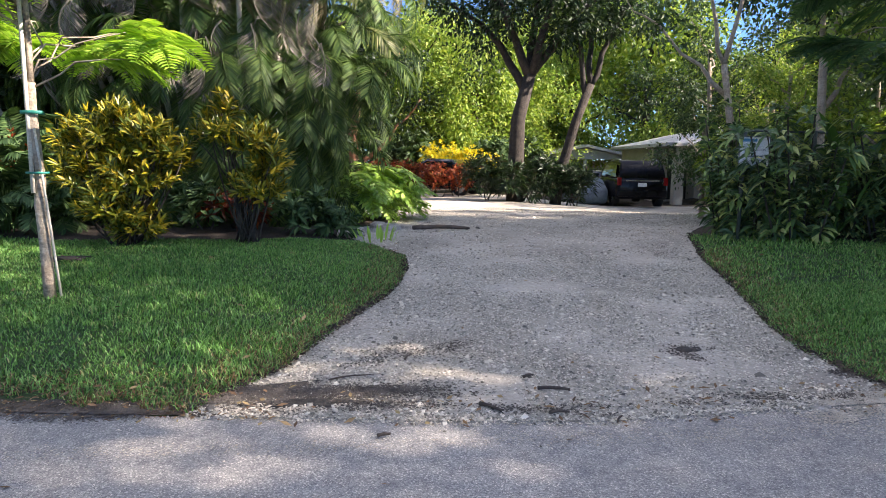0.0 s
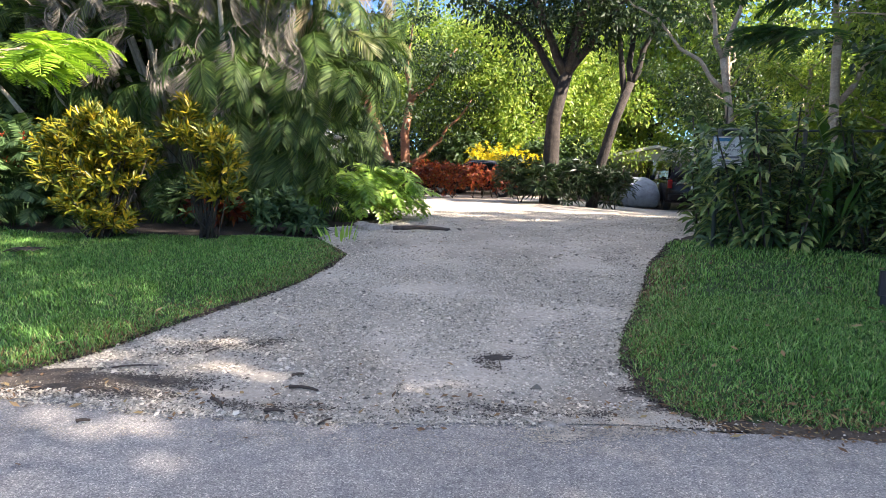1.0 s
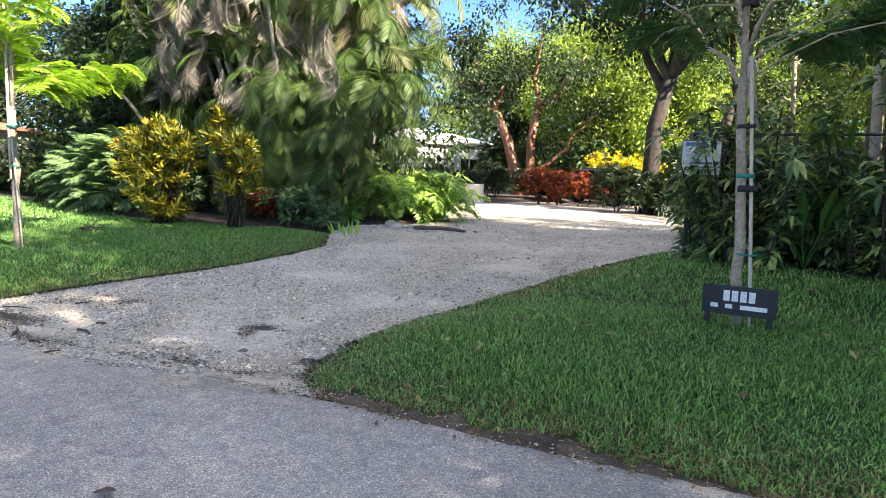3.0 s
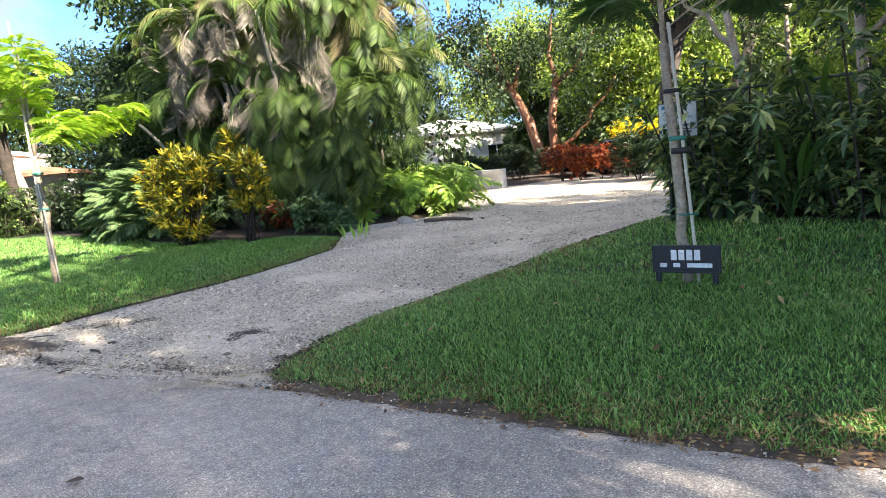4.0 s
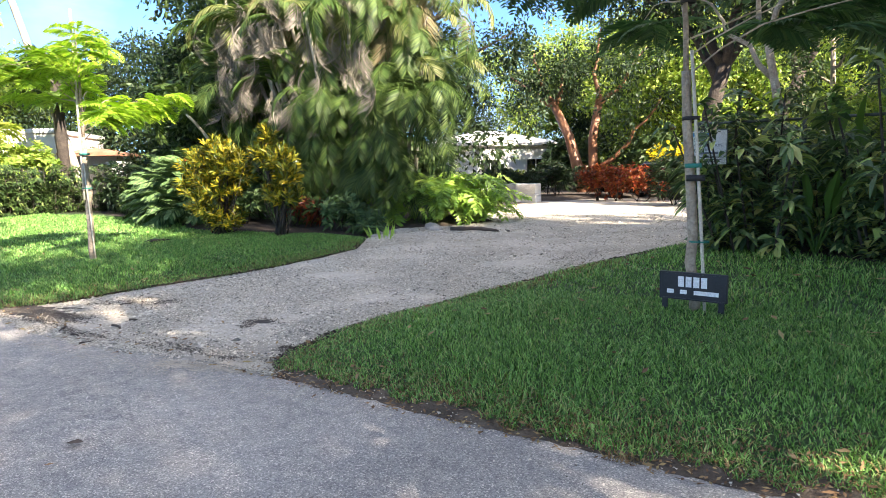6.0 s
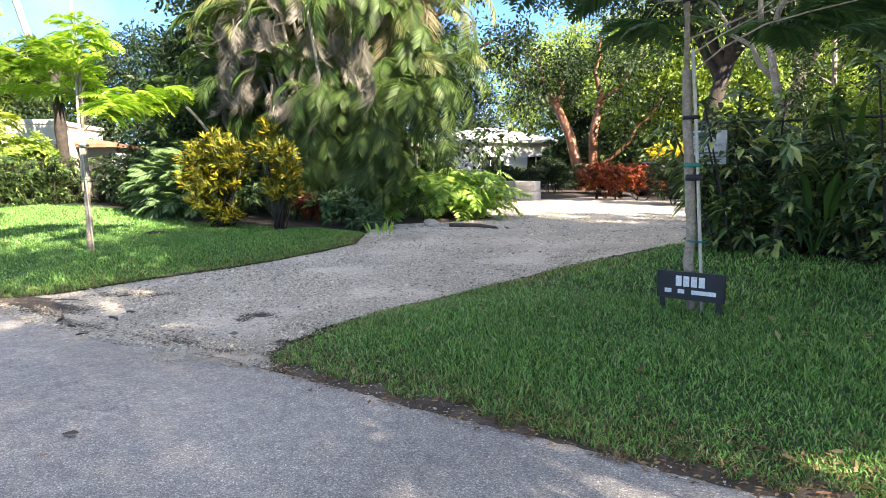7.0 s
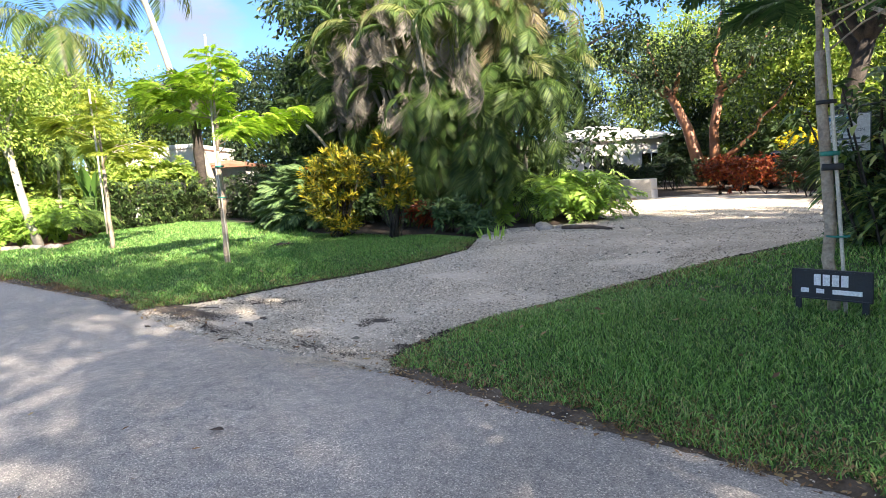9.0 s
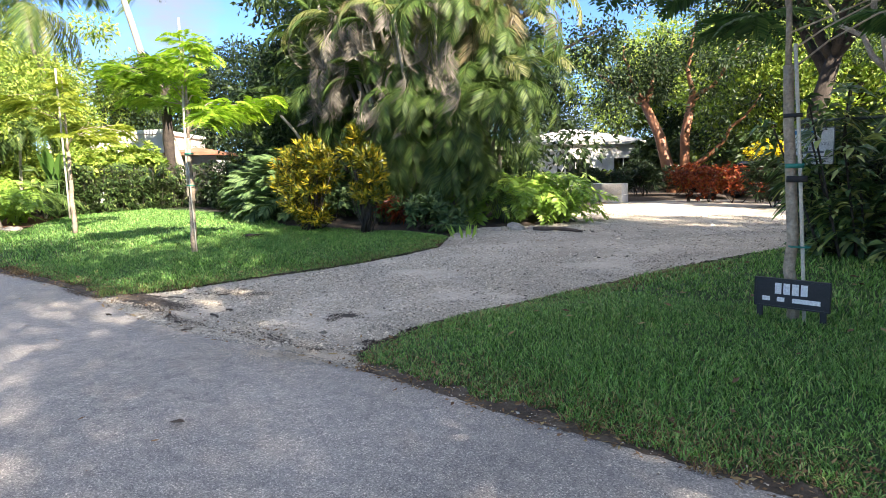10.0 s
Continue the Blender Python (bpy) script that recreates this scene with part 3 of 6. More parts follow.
for xa, xb in ((-20, -1.15), (2.75, 13)):
    xs = np.arange(xa, xb, 0.035)
    pts = []
    for x in xs:
        e = float(road_edge(x))
        jag = 0.035 * abs(noise.noise((x * 9, 1.5, 0))) + 0.025 * abs(noise.noise((x * 27, 4.5, 0))) + 0.05 * max(0.0, noise.noise((x * 1.9, 7.5, 0)))
        y0, y1 = e - jag, e + 0.13 + 2.2 * ragged(x + 9, 3.0)
        for v in np.linspace(0, 1, 7):
            y = y0 + (y1 - y0) * v
            pts.append((x, y, (0.0075 + 0.004 * min(1, v * 4) if y < e else max(0.0115, float(lawn(x, y)) + 0.006)) + 0.007 * noise.noise((x * 14, y * 14, 2)) * (v > 0.1)))
    i = (np.arange(len(xs) - 1)[:, None] * 7 + np.arange(6)).reshape(-1, 1)
    put("verge", mesh_of("verge", pts, i + np.array([0, 7, 8, 1]), M_VERGE, True), kind="structure", label="worn brown dirt between asphalt and grass", category="verge")
put("verge_grit", mesh_of("verge_grit", *stones(11000, -9, 9, 2.4, 4.4, lambda x, y: (np.abs(y - road_edge(x) - 0.02) < 0.10) & ((x < -1.1) | (x > 2.7)), lambda x, y: 0.012 + np.maximum(lawn(x, y), 0), 0.0045), M_PEBBLE), kind="stuff", label="grit along the worn verge", category="gravel")
put("drive_rim", mesh_of("drive_rim", *join(stones(60000, -1.7, 0.0, 3.5, 10, lambda x, y: np.abs(x - drive_left(y) + 0.01) < 0.055 * RNG.random(len(x)) + 0.02, lambda x, y: rise(x, y) + 0.022, 0.010), stones(60000, 2.6, 4.4, 3.7, 11, lambda x, y: np.abs(x - drive_right(y) - 0.01) < 0.055 * RNG.random(len(x)) + 0.02, lambda x, y: rise(x, y) + 0.022, 0.010)), M_RIM), kind="stuff", label="dark crumbled soil where the lawn meets the gravel", category="soil")
put("verge_litter", mesh_of("verge_litter", *join(litter(26000, -9, 9, 2.4, 4.6, lambda x, y: (np.abs(y - road_edge(x) - 0.13) < 0.21) & ((x < -0.9) | (x > 2.6)), lambda x, y: 0.014 + np.maximum(lawn(x, y), 0), 0.035, 46)), M_DRYLEAF), kind="stuff", label="bits of dead leaf and thatch on the verge", category="leaf litter")

# ---- plant kinds ----
def frond_mesh(name, mat, length=1.9, pairs=34, leaflet=0.42, width=0.032, arch=0.9, seed=0, ragged_to=1.0, sag=0.7, lift=0.65, vee=0.18):
    """A feather palm leaf along +x from the origin, arching over; leaflets comb out flat on both sides of the rib."""
    g = np.random.default_rng(seed)
    t = np.linspace(0, 1, 14)
    ang = lift - arch * 2.1 * t ** 1.15
    step = length / 13
    pts = np.zeros((14, 3))
    for i in range(1, 14):
        pts[i] = pts[i - 1] + step * np.array([math.cos(ang[i]), 0, math.sin(ang[i])])
    pts[:, 1] += 0.06 * length * np.sin(t * 3 + seed)
    stem = tube(pts, np.linspace(0.016, 0.003, 14), 4)
    s = np.linspace(0.17, 0.99, pairs)
    base = np.stack([np.interp(s, t, pts[:, k]) for k in range(3)], 1)
    tang = unit(np.stack([np.interp(s, t, np.gradient(pts[:, k])) for k in range(3)], 1))
    up = unit(np.cross(tang, [0.0, -1.0, 0.0]))
    out = []
    for side in (-1, 1):
        keep = g.random(pairs) < ragged_to
        swept = 0.45 + 0.75 * s[:, None] ** 2
        d = tang * swept + np.array([0, side, 0]) * 0.95 + up * vee + g.normal(0, 0.045, (pairs, 3))
        L = leaflet * (0.5 + 0.8 * np.sin(np.pi * np.clip(s * 0.86 + 0.1, 0, 1))) * g.uniform(0.88, 1.08, pairs)
        n = up + g.normal(0, 0.12, (pairs, 3)) - np.array([0, side, 0]) * 0.3
        out.append(leaves(base[keep], d[keep], n[keep], L[keep], width, sag, 0.38))
    return mesh_of(name, *join(stem, *out), mat)


FRONDS = [frond_mesh("frond", M_PALM, 1.15 + 0.13 * i, 38, 0.32, 0.027, 0.78 + 0.12 * i, i, 0.97, 0.22) for i in range(5)]
FRONDS_SUN = [frond_mesh("frond", M_PALM_SUNLIT, 1.2 + 0.15 * i, 38, 0.33, 0.027, 0.8 + 0.15 * i, 10 + i, 0.95, 0.25) for i in range(3)]
FRONDS_DRY = [frond_mesh("dry_frond", M_PALM_DRY, 0.6 + 0.18 * i, 34, 0.20, 0.013, 0.75, 20 + i, 0.75, 1.2, 0.2, -0.2) for i in range(3)]
FRONDS_STRAW = [frond_mesh("straw_frond", M_PALM_STRAW, 1.0 + 0.2 * i, 40, 0.30, 0.02, 1.05, 30 + i, 0.9, 0.7, 0.5) for i in range(2)]


def clumping_palm(name, stems, label, fronds_each=(7, 10), low=20, seed=1, dry=3, mantle=0, thatch=0):
    """stems: foot x, y, head x, y, head height above ground. Ringed canes, living and dry fronds, young fronds at the foot."""
    g = random.Random(seed)
    x0, y0 = stems[0][0], stems[0][1]
    root = thing(name, (x0, y0, float(lawn(x0, y0)) - 0.03), label=label, category="palm")
    for fx, fy, hx, hy, hz in stems:
        foot, head = np.array([fx - x0, fy - y0, -0.05]), np.array([hx - x0, hy - y0, hz])
        line = bent(foot, head, (0, 0, 0.12 * hz), 9)
        rad = np.linspace(0.055, 0.032, 9) * (1 + 0.08 * np.array([0, 1] * 4 + [0]))
        put("cane", mesh_of("cane", *tube(line, rad, 7), M_BARK_PALE, True), root)
        n = g.randint(*fronds_each) if hy > 10.3 or hz < 4 else 3
        for i in range(n):
            yaw = 360 * i / n + g.uniform(-20, 20)
            tilt = -g.uniform(-25, 55)
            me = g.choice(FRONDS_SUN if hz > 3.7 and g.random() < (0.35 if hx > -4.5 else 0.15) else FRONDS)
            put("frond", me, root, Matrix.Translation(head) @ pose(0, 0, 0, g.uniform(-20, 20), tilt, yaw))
        for i in range(0 if hz < 3.4 else g.randint(0, dry)):
            drop = head - np.array([g.uniform(-0.6, 0.6), g.uniform(0.0, 0.8), g.uniform(-0.3, 1.0)])
            put("dry_frond", g.choice(FRONDS_DRY), root, Matrix.Translation(drop) @ pose(0, 0, 0, g.uniform(-20, 20), g.uniform(35, 75), g.uniform(0, 360)))
    for i in range(low):
        fx, fy = g.choice(stems)[:2]
        h = g.uniform(0.2, 2.4)
        at = np.array([fx - x0 + g.uniform(-0.5, 0.5), fy - y0 + g.uniform(-0.7, 0.2), h])
        put("frond", g.choice(FRONDS), root, Matrix.Translation(at) @ pose(0, 0, 0, g.uniform(-25, 25), -g.uniform(5, 60), g.uniform(190, 350)))
    for i in range(mantle):
        # a coat of arching fronds over the front and flanks of the clump, thin low down behind the shrubs
        u, h = g.uniform(-1, 1), g.uniform(0.7, 5.4)
        if u < -0.05 and h < 2.3:
            h = g.uniform(2.6, 5.4)
        if -0.45 < u < 0.0 and 2.6 < h < 4.0:
            continue
        wide = np.interp(h, [0.5, 2.0, 4.0, 5.5], [2.2, 2.7, 3.1, 3.3])
        x = -4.55 + u * wide + 0.25 * (h > 3)
        y = 11.35 + 1.5 * abs(u) ** 2.5 - np.interp(h, [0.5, 2.5, 4.0, 5.5], [0.45, 0.65, 0.45, 0.2]) + g.uniform(-0.15, 0.5)
        yaw = 270 + 70 * u + g.uniform(-38, 38)
        # sunlit colour for some high fronds, more of them on the right
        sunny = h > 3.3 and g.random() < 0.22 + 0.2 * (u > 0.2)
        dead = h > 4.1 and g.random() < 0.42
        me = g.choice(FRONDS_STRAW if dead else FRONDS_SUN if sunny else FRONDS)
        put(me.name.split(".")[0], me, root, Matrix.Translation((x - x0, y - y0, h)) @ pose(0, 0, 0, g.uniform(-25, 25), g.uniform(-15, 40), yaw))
    for i in range(thatch):
        # withered leaves hanging straight down the front
        u, h = g.uniform(-0.95, 0.8), g.uniform(2.7, 5.3)
        y = 9.95 + 1.2 * abs(u) ** 2.5 + g.uniform(-0.25, 0.3)
        put("dry_frond", g.choice(FRONDS_DRY), root, Matrix.Translation((-4.5 + u * 3.2 - x0, y - y0, h)) @ pose(0, 0, 0, g.uniform(-15, 15), g.uniform(35, 85), g.uniform(0, 360)))
    return root


def whorl(points, axes, per, length, width, spread=0.9, droop=0.25, fine=False, g=None):
    """Rosettes of leaves round each point."""
    g = g or RNG
    k = len(points)
    a = g.random((k, per)) * 2 * np.pi
    ax = unit(np.asarray(axes, float))[:, None]
    ref = unit(np.cross(ax, [0.2, 0.9, 0.3]))
    oth = np.cross(ax, ref)
    out = np.cos(a)[..., None] * ref + np.sin(a)[..., None] * oth
    lift = g.uniform(0.1, 1.0, (k, per, 1))
    d = out * spread + ax * lift
    base = np.asarray(points)[:, None] + ax * g.uniform(-0.06, 0.06, (k, per, 1)) + out * 0.01
    nrm = ax - out * 0.3 + g.normal(0, 0.2, (k, per, 3))
    L = length * g.uniform(0.7, 1.15, k * per)
    return leaves(base.reshape(-1, 3), d.reshape(-1, 3), np.broadcast_to(nrm, (k, per, 3)).reshape(-1, 3), L, width * g.uniform(0.8, 1.15, k * per), droop, 0.5, fine)


def leafy_bush(name, place, radii, mat, label, category="shrub", tips=130, per=14, length=0.17, width=0.045, seed=3, lift=0.0, droop=0.2, spread=0.9, stems=7, group="", fine=False, lumps=6, kind=""):
    """A bush of leaf rosettes at its shoots' ends over several lumps, with stems from the foot."""
    g = np.random.default_rng(seed)
    x, y = place
    root = thing(name, (x, y, float(ground_height(np.float64(x), np.float64(y))) - 0.02), label=label, category=category, group=group)
    rx, ry, h = radii
    mid = np.array([0, 0, lift + h * 0.52])
    cents = [mid] + [mid + unit(g.normal(size=3)) * np.array([rx, ry, h * 0.5]) * g.uniform(0.35, 0.62) for _ in range(lumps)]
    pts, axes = [], []
    for i in range(tips):
        c = cents[i % len(cents)]
        v = unit(g.normal(size=3))
        if v[2] < -0.5:
            v[2] *= -1
        r = np.array([rx, ry, h * 0.5]) * (0.55 if i % len(cents) else 0.62)
        p = c + v * r * g.uniform(0.55, 1.05)
        if p[2] < 0.08:
            p[2] = g.uniform(0.08, 0.3)
        pts.append(p)
        axes.append(v + [0, 0, 0.55])
    put("foliage", mesh_of("foliage", *whorl(np.array(pts), np.array(axes), per, length, width, spread, droop, fine, g), mat), root)
    sm = []
    for i in range(stems):
        tip = pts[int(g.integers(len(pts)))]
        sm.append(tube(bent((g.normal(0, 0.06), g.normal(0, 0.06), 0), np.asarray(tip) * [0.9, 0.9, 0.95], (g.normal(0, 0.08), g.normal(0, 0.08), 0)), np.linspace(0.022, 0.006, 6), 5))
    for s in sm:
        put("stem", mesh_of("stem", *s, M_BARK_DARK, True), root)
    return root


def crown_mesh(name, clumps, mat, leaf=0.12, per=260, seed=5, shell=0.35, flat=1.0, wide=0.5):
    """Leaves in uneven clumps: centre and radius each."""
    g = np.random.default_rng(seed)
    out = []
    for c, r in clumps:
        n = int(per * g.uniform(0.7, 1.3))
        v = unit(g.normal(size=(n, 3)))
        rad = (shell + (1 - shell) * g.random((n, 1))) * r * (1 + 0.25 * np.sin(v[:, :1] * 5 + v[:, 1:2] * 4 + seed))
        p = np.asarray(c) + v * rad * np.array([1, 1, 0.75 * flat])
        d = v + g.normal(0, 0.7, (n, 3)) + [0, 0, -0.25]
        nr = v * 0.5 + g.normal(0, 0.5, (n, 3)) + [0, 0, 0.7]
        L = leaf * g.uniform(0.65, 1.25, n)
        out.append(leaves(p, d, nr, L, L * wide, 0.12, 0.45))
    return mesh_of(name, *join(*out), mat)


def broad_tree(name, place, trunk, limbs, label, bark=None, leaf_material=None, leaf=0.12, per=260, r0=0.14, seed=5, clump=(0.7, 1.2), extra=8, spread=1.6, z=None, group="", sides=9):
    """trunk: points above the foot; limbs: each a list of points from the trunk's fork outwards. Clumps of leaves sit along the outer limbs."""
    g = np.random.default_rng(seed)
    x, y = place
    zz = float(ground_height(np.float64(x), np.float64(y))) - 0.05 if z is None else z
    root = thing(name, (x, y, zz), label=label, category="tree", group=group)
    bark = bark or M_BARK_DARK
    leaf_material = leaf_material or M_TREE
    tr = np.asarray(trunk, float)
    put("trunk", mesh_of("trunk", *tube(tr, np.linspace(r0 * 1.15, r0 * 0.75, len(tr)), sides, 0.06), bark, True), root)
    clumps = []
    for li in limbs:
        li = np.asarray(li, float)
        fine = np.stack([np.interp(np.linspace(0, len(li) - 1, 9), np.arange(len(li)), li[:, k]) for k in range(3)], 1)
        fine[1:-1] += g.normal(0, 0.05, (7, 3))
        put("limb", mesh_of("limb", *tube(fine, np.linspace(r0 * 0.62, r0 * 0.12, 9), 7, 0.06), bark, True), root)
        for f in (0.6, 0.8, 1.0):
            clumps.append((fine[int(f * 8)] + g.normal(0, 0.25, 3), g.uniform(*clump)))
    ends = [c for c, _ in clumps]
    for i in range(extra):
        clumps.append((ends[int(g.integers(len(ends)))] + g.normal(0, spread, 3) * [1, 1, 0.55], g.uniform(*clump)))
    put("crown", crown_mesh("crown", clumps, leaf_material, leaf, per, seed), root)
    return root


def compound_leaf(length=0.55, pinnae=14, g=None):
    """A twice-feathered leaf along +x: pinnae in pairs, each a narrow blade."""
    g = g or RNG
    t = np.linspace(0.12, 1, pinnae)
    base = np.stack([t * length, 0.02 * np.sin(t * 3), 0.05 * np.sin(t * 2.5) - 0.12 * t * t], 1)
    out = [tube(np.stack([np.linspace(0, length, 5), np.zeros(5), 0.05 * np.sin(np.linspace(0, 2.5, 5)) - 0.12 * np.linspace(0, 1, 5) ** 2], 1), np.linspace(0.005, 0.002, 5), 3)]
    for side in (-1, 1):
        d = np.stack([np.full(pinnae, 0.55), np.full(pinnae, side * 1.0), np.full(pinnae, 0.02)], 1) + g.normal(0, 0.05, (pinnae, 3))
        L = length * 0.42 * np.sin(np.pi * (0.22 + 0.70 * t)) * g.uniform(0.9, 1.1, pinnae)
        out.append(leaves(base, d, np.broadcast_to([0, 0, 1.0], (pinnae, 3)), L, length * 0.075, 0.22, 0.5))
    return join(*out)


def moved(piece, m):
    v, f = piece
    v = np.asarray(v) @ np.array(m.to_3x3()).T + np.array(m.translation)
    return v, f


def feather_tree(name, place, height, fork, label, seed, top=1.5, leaf_len=0.6, n_limbs=8, lean=(0, 0), per_limb=9, mat=None, low=0.0, r0=0.05):
    """A young tree with a thin trunk, spreading limbs and flat layers of feathery leaves."""
    g = random.Random(seed)
    gn = np.random.default_rng(seed)
    x, y = place
    root = thing(name, (x, y, float(lawn(x, y)) - 0.03), label=label, category="tree")
    topp = np.array([lean[0], lean[1], height])
    forkp = topp * (fork / height)
    line = np.stack([np.interp(np.linspace(0, 1, 10), [0, 1], [0, forkp[k]]) for k in range(3)], 1)
    line[1:-1, :2] += gn.normal(0, 0.008, (8, 2))
    put("trunk", mesh_of("trunk", *tube(line, np.linspace(r0 * 1.25, r0 * 0.95, 10), 10, 0.04), M_BARK, True), root)
    kinds = [compound_leaf(leaf_len * s, 17, gn) for s in (0.8, 1.0, 1.15)]
    sprays = []
    for i in range(n_limbs):
        a = 2 * math.pi * i / n_limbs + g.uniform(-0.3, 0.3)
        h0 = fork + (height - fork) * 0.55 * (i / n_limbs) - 0.05
        reach = g.uniform(0.75, 1.15) * top * (1.0 - 0.35 * i / n_limbs)
        end = np.array([math.cos(a) * reach, math.sin(a) * reach, min(height, h0 + g.uniform(0.15, 0.7) - low)]) + [lean[0], lean[1], 0]
        start = topp * (h0 / height)
        li = bent(start, end, (g.uniform(-0.12, 0.12), g.uniform(-0.12, 0.12), g.uniform(0.05, 0.28)), 7)
        li = np.array(li, float)
        li[1:-1] += gn.normal(0, 0.045, (5, 3))
        put("limb", mesh_of("limb", *tube(li, np.linspace(r0 * 0.22, 0.004, 7), 6, 0.05), M_BARK, True), root)
        for k in range(per_limb):
            f = g.uniform(0.45, 1.0)
            p = li[0] + (li[-1] - li[0]) * f + np.array([0, 0, 0.05])
            yaw = math.degrees(a) + g.uniform(-95, 95)
            sprays.append(moved(g.choice(kinds), Matrix.Translation(p) @ pose(0, 0, 0, g.uniform(-22, 22), g.uniform(-14, 24), yaw)))
    lead = bent(forkp, topp, (0.02, 0, 0), 7)
    put("limb", mesh_of("limb", *tube(lead, np.linspace(r0 * 0.7, 0.010, 7), 6), M_BARK, True), root)
    for k in range(per_limb * 2):
        p = lead[0] + (lead[-1] - lead[0]) * g.uniform(0.5, 1.0)
        sprays.append(moved(g.choice(kinds), Matrix.Translation(p) @ pose(0, 0, 0, g.uniform(-40, 40), g.uniform(-25, 35), g.uniform(0, 360))))
    put("crown", mesh_of("crown", *join(*sprays), mat or M_FEATHER), root)
    return root


def lance_plant(name, seed, canes=9, tall=1.7, label="", group="", mat=None, leaf=0.22, width=0.062, spread=0.55, heads=8):
    """Canes hidden in drooping whorls of lance leaves from the foot to the top."""
    g = np.random.default_rng(seed)
    root = thing(name, label=label, category="shrub", group=group)
    pts, axes = [], []
    for i in range(canes):
        h = tall * g.uniform(0.5, 1.1)
        tip = np.array([g.normal(0, spread * 0.6), g.normal(0, spread * 0.5), h])
        foot = np.array([tip[0] * 0.45, tip[1] * 0.45, 0])
        put("cane", mesh_of("cane", *tube(bent(foot, tip, (0, 0, 0), 5), np.linspace(0.014, 0.009, 5), 5), M_BARK_DARK, True), root)
        for k in range(heads):
            f = max(0.08, 1 - (k / heads) * 1.05 * g.uniform(0.85, 1.15))
            pts.append(foot + (tip - foot) * f + g.normal(0, 0.07, 3) * [1, 1, 0.6])
            axes.append([tip[0] * 0.6 + g.normal(0, 0.35), tip[1] * 0.6 - 0.15 + g.normal(0, 0.35), 1])
    put("foliage", mesh_of("foliage", *whorl(np.array(pts), np.array(axes), 14, leaf, width, 1.0, 0.55, True, g), mat or M_DRACAENA), root)
    return root


def split_leaf_mesh(seed, size=0.5):
    """One big philodendron leaf: a midrib with separate drooping lobes, on a stalk."""
    g = np.random.default_rng(seed)
    n = 8
    t = np.linspace(0.02, 0.92, n)
    base = np.stack([t * size, np.zeros(n), -0.25 * t * t * size], 1)
    out = [tube(np.stack([np.linspace(0, size, 6), np.zeros(6), -0.25 * np.linspace(0, 1, 6) ** 2 * size], 1), np.linspace(0.007, 0.002, 6), 4)]
    for side in (-1, 1):
        d = np.stack([0.25 + 0.9 * t - 0.5 * (t < 0.15), np.full(n, float(side)), np.full(n, 0.12)], 1) + g.normal(0, 0.06, (n, 3))
        L = size * 0.52 * (1.15 - 0.75 * t)
        out.append(leaves(base, d, np.broadcast_to([0, 0, 1.0], (n, 3)) + g.normal(0, 0.12, (n, 3)), L, size * 0.14, 0.35, 0.55, True))
    return mesh_of("split_leaf", *join(*out), M_PHILO)


SPLIT_LEAVES = [split_leaf_mesh(i, 0.42 + 0.08 * i) for i in range(4)]


def split_leaf_plant(place, label, seed, n=22, reach=0.8, tall=1.1, face=270, group=""):
    g = random.Random(seed)
    x, y = place
    root = thing("philodendron", (x, y, float(ground_height(np.float64(x), np.float64(y))) - 0.02), label=label, category="plant", group=group)
    for i in range(n):
        a = math.radians(face + g.uniform(-130, 130))
        r, h = reach * g.uniform(0.25, 1), tall * g.uniform(0.25, 1)
        p = np.array([math.cos(a) * r, math.sin(a) * r, h])
        stalk = put("stalk", mesh_of("stalk", *tube(bent((0, 0, 0), p, (0, 0, 0.15), 5), np.linspace(0.012, 0.007, 5), 5), M_PHILO, True), root)
        put("split_leaf", g.choice(SPLIT_LEAVES), root, Matrix.Translation(p) @ pose(0, 0, 0, g.uniform(-25, 25), g.uniform(0, 40), math.degrees(a)))
    return root


def fan_palm(name, place, height, label, seed, n=26, r=0.75, mat=None, trunk_r=0.16, z=None):
    """A trunk with round pleated leaves on stalks."""
    g = random.Random(seed)
    x, y = place
    root = thing(name, (x, y, float(ground_height(np.float64(x), np.float64(y))) - 0.03 if z is None else z), label=label, category="palm")
    put("trunk", mesh_of("trunk", *tube([(0, 0, h) for h in np.linspace(0, height, 10)], trunk_r * (1 + 0.12 * np.array([0, 1] * 5)), 9, 0.1), M_BARK_DARK, True), root)
    fans = []
    for s in range(3):
        gg = np.random.default_rng(seed + s)
        k = 22
        a = np.linspace(-2.2, 2.2, k)
        d = np.stack([np.cos(a), np.sin(a), 0.1 * np.ones(k)], 1) + gg.normal(0, 0.03, (k, 3))
        fan = join(tube(bent((0, 0, 0), (0.7, 0, 0.1), (0, 0, 0.04), 5), 0.010, 4), leaves(np.broadcast_to([0.7, 0, 0.1], (k, 3)), d, np.broadcast_to([0, 0, 1.0], (k, 3)) + gg.normal(0, 0.2, (k, 3)), r * (0.85 + 0.15 * np.cos(a)), r * 0.12, 0.25, 0.55))
        fans.append(mesh_of("fan_leaf", *fan, mat or M_PALM))
    for i in range(n):
        put("fan_leaf", g.choice(fans), root, Matrix.Translation((0, 0, height - g.uniform(0, 0.3))) @ pose(0, 0, 0, g.uniform(-25, 25), g.uniform(-65, 45), g.uniform(0, 360)))
    return root


